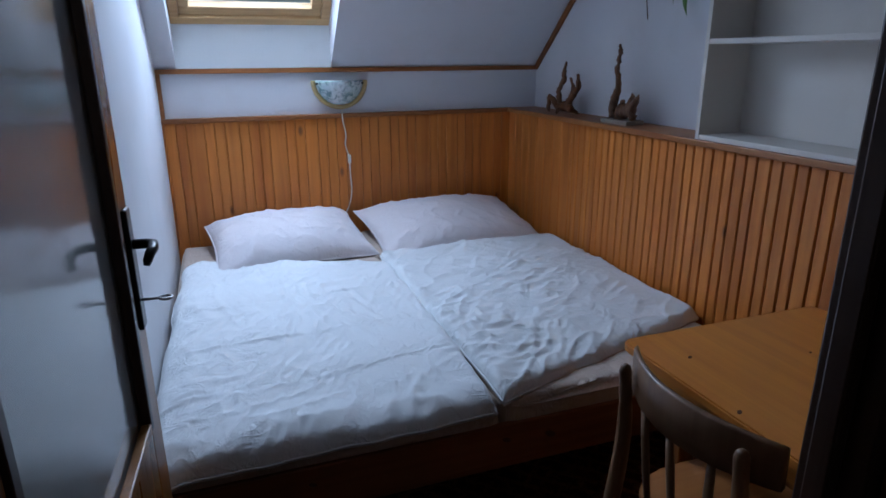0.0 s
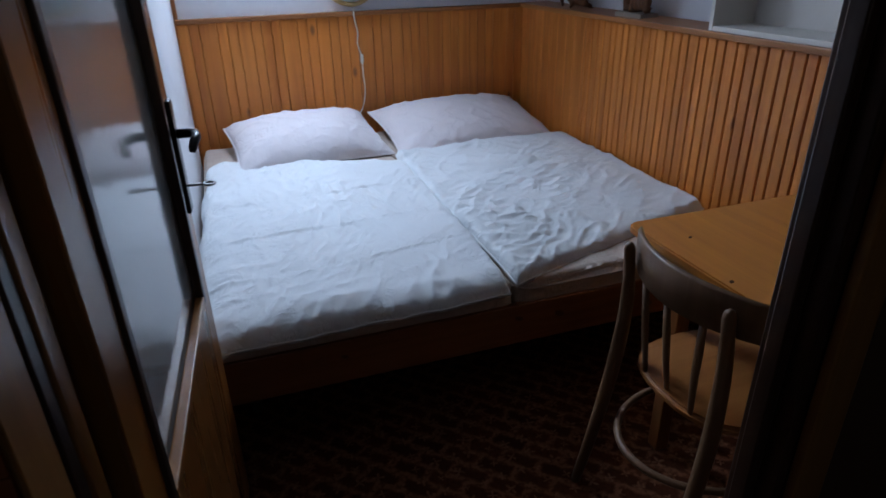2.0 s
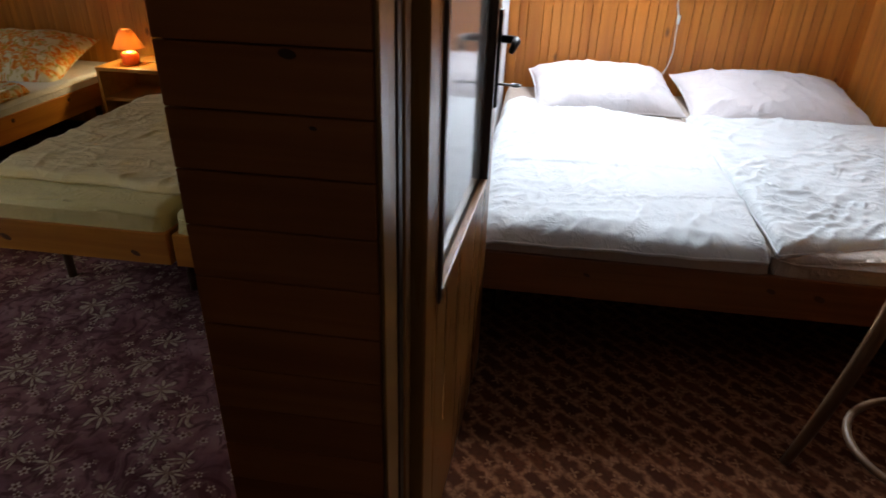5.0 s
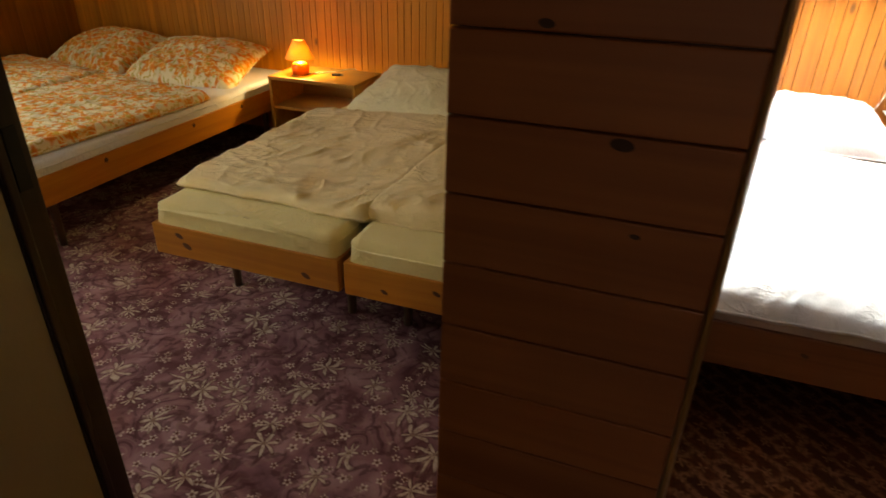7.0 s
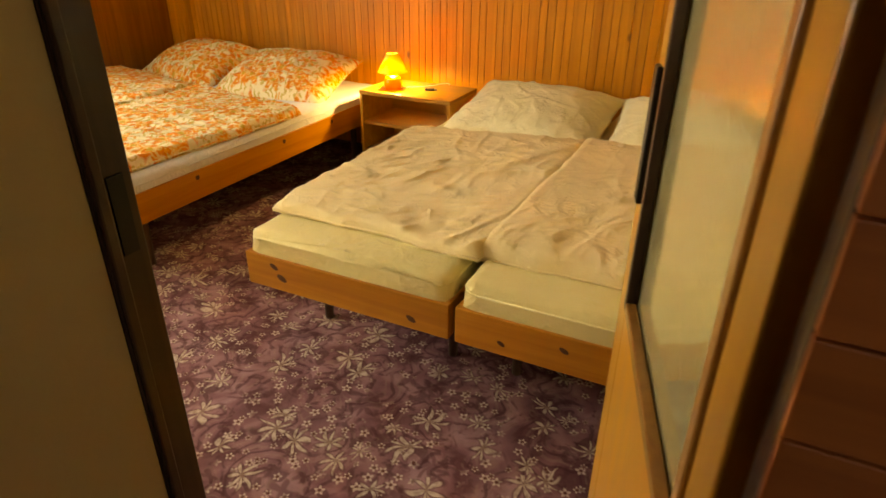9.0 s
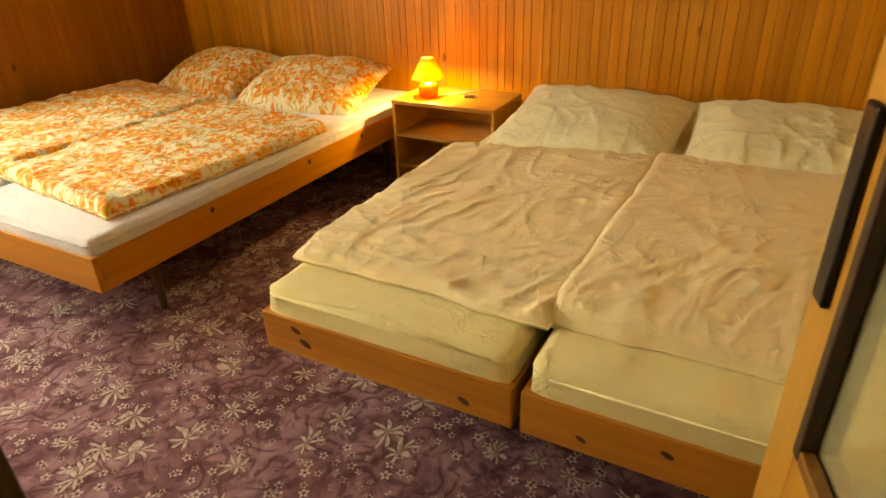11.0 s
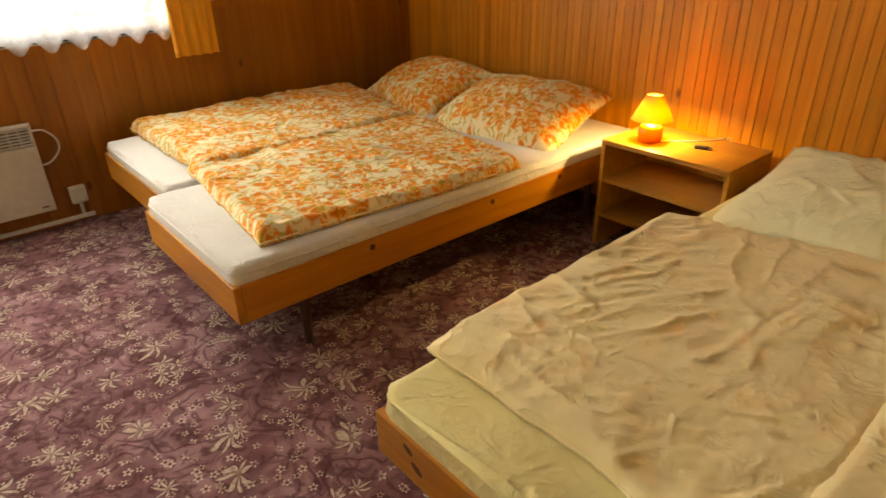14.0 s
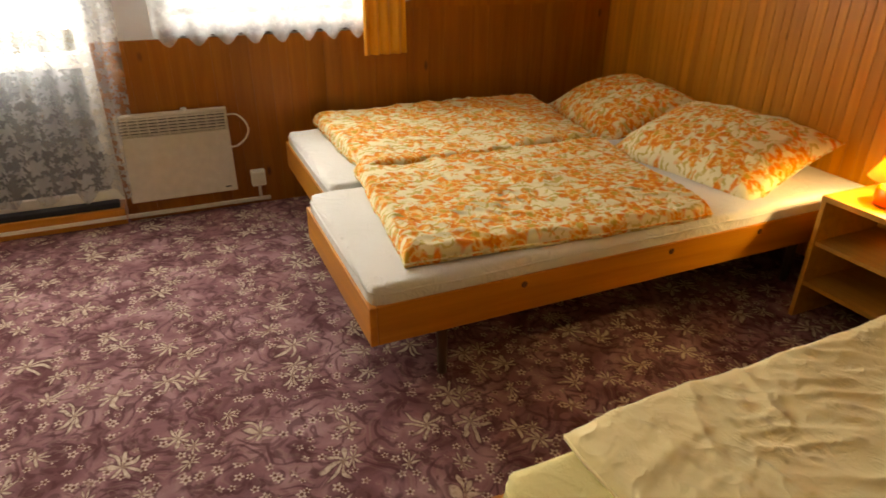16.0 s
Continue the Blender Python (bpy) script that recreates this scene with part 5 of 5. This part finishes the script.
LEDGE = WAIN_Z + 0.004
d1 = branch([(0, -0.075, 0.02), (0, -0.02, 0.035), (0, 0.04, 0.03), (0.01, 0.10, 0.05)], [0.014, 0.024, 0.02, 0.010], None, 1)
branch([(0, 0.03, 0.04), (0.0, 0.045, 0.10), (0.01, 0.02, 0.15), (0.0, 0.005, 0.205), (0.0, -0.012, 0.235)], [0.014, 0.012, 0.011, 0.008, 0.004], d1, 2)
branch([(0, -0.03, 0.04), (0, -0.075, 0.09), (0.01, -0.10, 0.13), (0, -0.105, 0.18)], [0.016, 0.015, 0.012, 0.006], d1, 3)
branch([(0, -0.055, 0.06), (0.01, -0.06, 0.12), (0.0, -0.045, 0.165)], [0.011, 0.009, 0.005], d1, 4)
branch([(0, -0.07, 0.08), (-0.01, -0.115, 0.12), (0, -0.115, 0.16)], [0.010, 0.009, 0.004], d1, 5)
branch([(0, 0.05, 0.045), (-0.02, 0.085, 0.075), (-0.01, 0.11, 0.02), (0, 0.115, 0.004)], [0.012, 0.012, 0.008, 0.005], d1, 6)
branch([(0, -0.01, 0.035), (-0.035, -0.005, 0.015), (-0.04, -0.008, 0.002)], [0.012, 0.009, 0.006], d1, 7)
branch([(0, -0.06, 0.025), (0.03, -0.065, 0.012), (0.035, -0.07, 0.002)], [0.010, 0.008, 0.005], d1, 8)
ob = finish("driftwood_root", d1, driftwood, True)
ob.matrix_world = pose(WAIN_X + 0.075, 3.06, LEDGE, 0, 0, 4) @ Matrix.Scale(1.14, 4)
tagged(ob, "twisted brown driftwood root on the wooden ledge", "ornament")

fig = thing("driftwood_figure", pose(WAIN_X + 0.07, 2.52, LEDGE, 0, 0, 0) @ Matrix.Scale(1.10, 4), "tall brown driftwood ornament on a small stone slab", "ornament")
part("slab", prism([(-0.05, -0.10), (0.045, -0.085), (0.05, 0.06), (0.02, 0.095), (-0.055, 0.075)], 0, 0.016, 2), plain("slab_stone", (0.30, 0.25, 0.2), 0.8), fig, "thin stone slab")
d2 = branch([(0, 0.062, 0.016), (0, 0.07, 0.07), (0.005, 0.05, 0.14), (0, 0.058, 0.22), (0, 0.045, 0.28), (0, 0.05, 0.315)], [0.020, 0.021, 0.014, 0.011, 0.009, 0.005], None, 11)
branch([(0, 0.045, 0.278), (0.0, 0.032, 0.295)], [0.007, 0.004], d2, 12)
part("tall_branch", d2, driftwood, fig, "", True)
d3 = branch([(0, 0.03, 0.018), (0, 0.0, 0.05), (0, -0.05, 0.055), (0.005, -0.075, 0.095), (0, -0.10, 0.12)], [0.018, 0.03, 0.026, 0.012, 0.003], None, 13)
branch([(0, -0.04, 0.055), (0.0, -0.055, 0.10), (0.005, -0.05, 0.125)], [0.02, 0.012, 0.004], d3, 14)
branch([(0, 0.005, 0.05), (0.0, 0.01, 0.085), (0, -0.005, 0.09)], [0.012, 0.012, 0.005], d3, 15)
branch([(0, -0.06, 0.05), (0, -0.075, 0.016)], [0.018, 0.014], d3, 16)
part("low_branch", d3, driftwood, fig, "", True)

plant = thing("hanging_plant", pose(R1_X1 - 0.05, 2.29, 1.965), "green plant trailing down the white wall", "plant")
part("pot", lathe([(0.035, -0.06), (0.045, 0.0), (0.048, 0.05), (0.046, 0.05)], 24), white_plastic, plant, "white pot", True)


def leaf(parent, x, y, z, l, w, rx, rz):
    bm = bmesh.new()
    rows = []
    n = 8
    for k in range(n + 1):
        f = k / n
        ww = w * math.sin(math.pi * (0.06 + 0.94 * f) ** 0.75) * (1 if k < n else 0.02)
        zz = -l * f
        yy = 0.02 * math.sin(f * 2.4)
        rows.append([bm.verts.new((-ww, yy + 0.1 * ww, zz)), bm.verts.new((0, yy, zz)), bm.verts.new((ww, yy + 0.1 * ww, zz))])
    for r, s in zip(rows, rows[1:]):
        bm.faces.new((r[0], r[1], s[1], s[0]))
        bm.faces.new((r[1], r[2], s[2], s[1]))
    ob = part("leaf", bm, leaf_green, parent, "", True)
    ob.matrix_local = pose(x, y, z, rx, 0, rz)
    ob.modifiers.new("thickness", "SOLIDIFY").thickness = 0.001


part("stem", tube([(-0.02, 0.0, 0.05), (0.0, -0.01, 0.02), (0.02, -0.012, -0.15), (0.02, -0.02, -0.27)], 0.003, 6), stem_brown, plant, "", True)
part("stem", tube([(-0.02, 0.05, 0.05), (0.02, 0.18, 0.03), (0.025, 0.24, -0.12), (0.025, 0.243, -0.30), (0.025, 0.225, -0.38)], 0.0025, 6), stem_brown, plant, "", True)
for x, y, z, l, w_, rx, rz in ((0.02, -0.025, -0.25, 0.13, 0.020, -8, 80), (0.02, 0.005, -0.22, 0.12, 0.018, 10, 60), (0.015, -0.05, -0.18, 0.10, 0.02, -18, 95), (0.02, 0.03, -0.12, 0.10, 0.02, 18, 70)):
    leaf(plant, x, y, z, l, w_, rx, rz)

LXW, LZW, LR = 0.965, 1.31, 0.155
wl = thing("wall_lamp", pose(LXW, R1_Y, LZW), "half-round wall lamp of marbled glass with a brass rim", "lamp")


def half_bowl(r0, r1, depth, z_scale, n=24, rings=8):
    """A half-round dish that bulges from the wall towards -y, its straight side up."""
    bm = bmesh.new()
    rows = []
    for i in range(rings + 1):
        f = i / rings
        r = r0 + (r1 - r0) * f
        y = -0.012 - depth * (1 - f ** 2.2)
        rows.append([bm.verts.new((r * math.cos(math.pi + math.pi * k / n), y, z_scale * r * math.sin(math.pi + math.pi * k / n))) for k in range(n + 1)])
    for a, b in zip(rows, rows[1:]):
        for k in range(n):
            bm.faces.new((a[k], b[k], b[k + 1], a[k + 1]))
    return bm


bowl = part("glass_bowl", half_bowl(0.001, LR - 0.018, 0.075, 1.0), lamp_glass, wl, "marbled blue-white glass bowl", True)
bowl.modifiers.new("thickness", "SOLIDIFY").thickness = 0.004
rim = bmesh.new()
rows = []
for k in range(33):
    a = math.pi + math.pi * k / 32
    c, s = math.cos(a), math.sin(a)
    rows.append([rim.verts.new((r * c, y, r * s)) for r, y in ((LR - 0.024, -0.002), (LR - 0.024, -0.018), (LR - 0.012, -0.026), (LR, -0.018), (LR, -0.002))])
for r, s in zip(rows, rows[1:]):
    for k in range(5):
        rim.faces.new((r[k], r[(k + 1) % 5], s[(k + 1) % 5], s[k]))
rim.faces.new(rows[0][::-1])
rim.faces.new(rows[-1])
bmesh.ops.recalc_face_normals(rim, faces=rim.faces[:])
part("rim", rim, brass, wl, "pale brass rim", True)
for s in (-1, 1):
    part("screw", lathe([(0.007, 0.0), (0.007, 0.008), (0.003, 0.012)], 12), black_metal, wl).matrix_local = pose(s * (LR - 0.03), -0.022, -0.016, 90, 0, 0)

cord = thing("lamp_cord_switch", pose(LXW, WAIN_Y - 0.014, 0), "white lamp cord with an inline switch on the panelling", "cord")
part("cord", tube(smooth([(0.0, -0.02, WAIN_Z + 0.02), (0.002, -0.022, 1.09), (0.018, -0.006, 1.02), (0.012, -0.006, 0.96), (0.03, -0.006, 0.89), (0.032, -0.006, 0.80), (0.036, -0.006, 0.70), (0.02, -0.006, 0.62), (-0.01, -0.008, 0.56)]), 0.0035, 8), white_plastic, cord, "", True)
part("switch", box(0.021, 0.039, -0.02, -0.001, 0.855, 0.905, 0.005), white_plastic, cord, "inline switch")
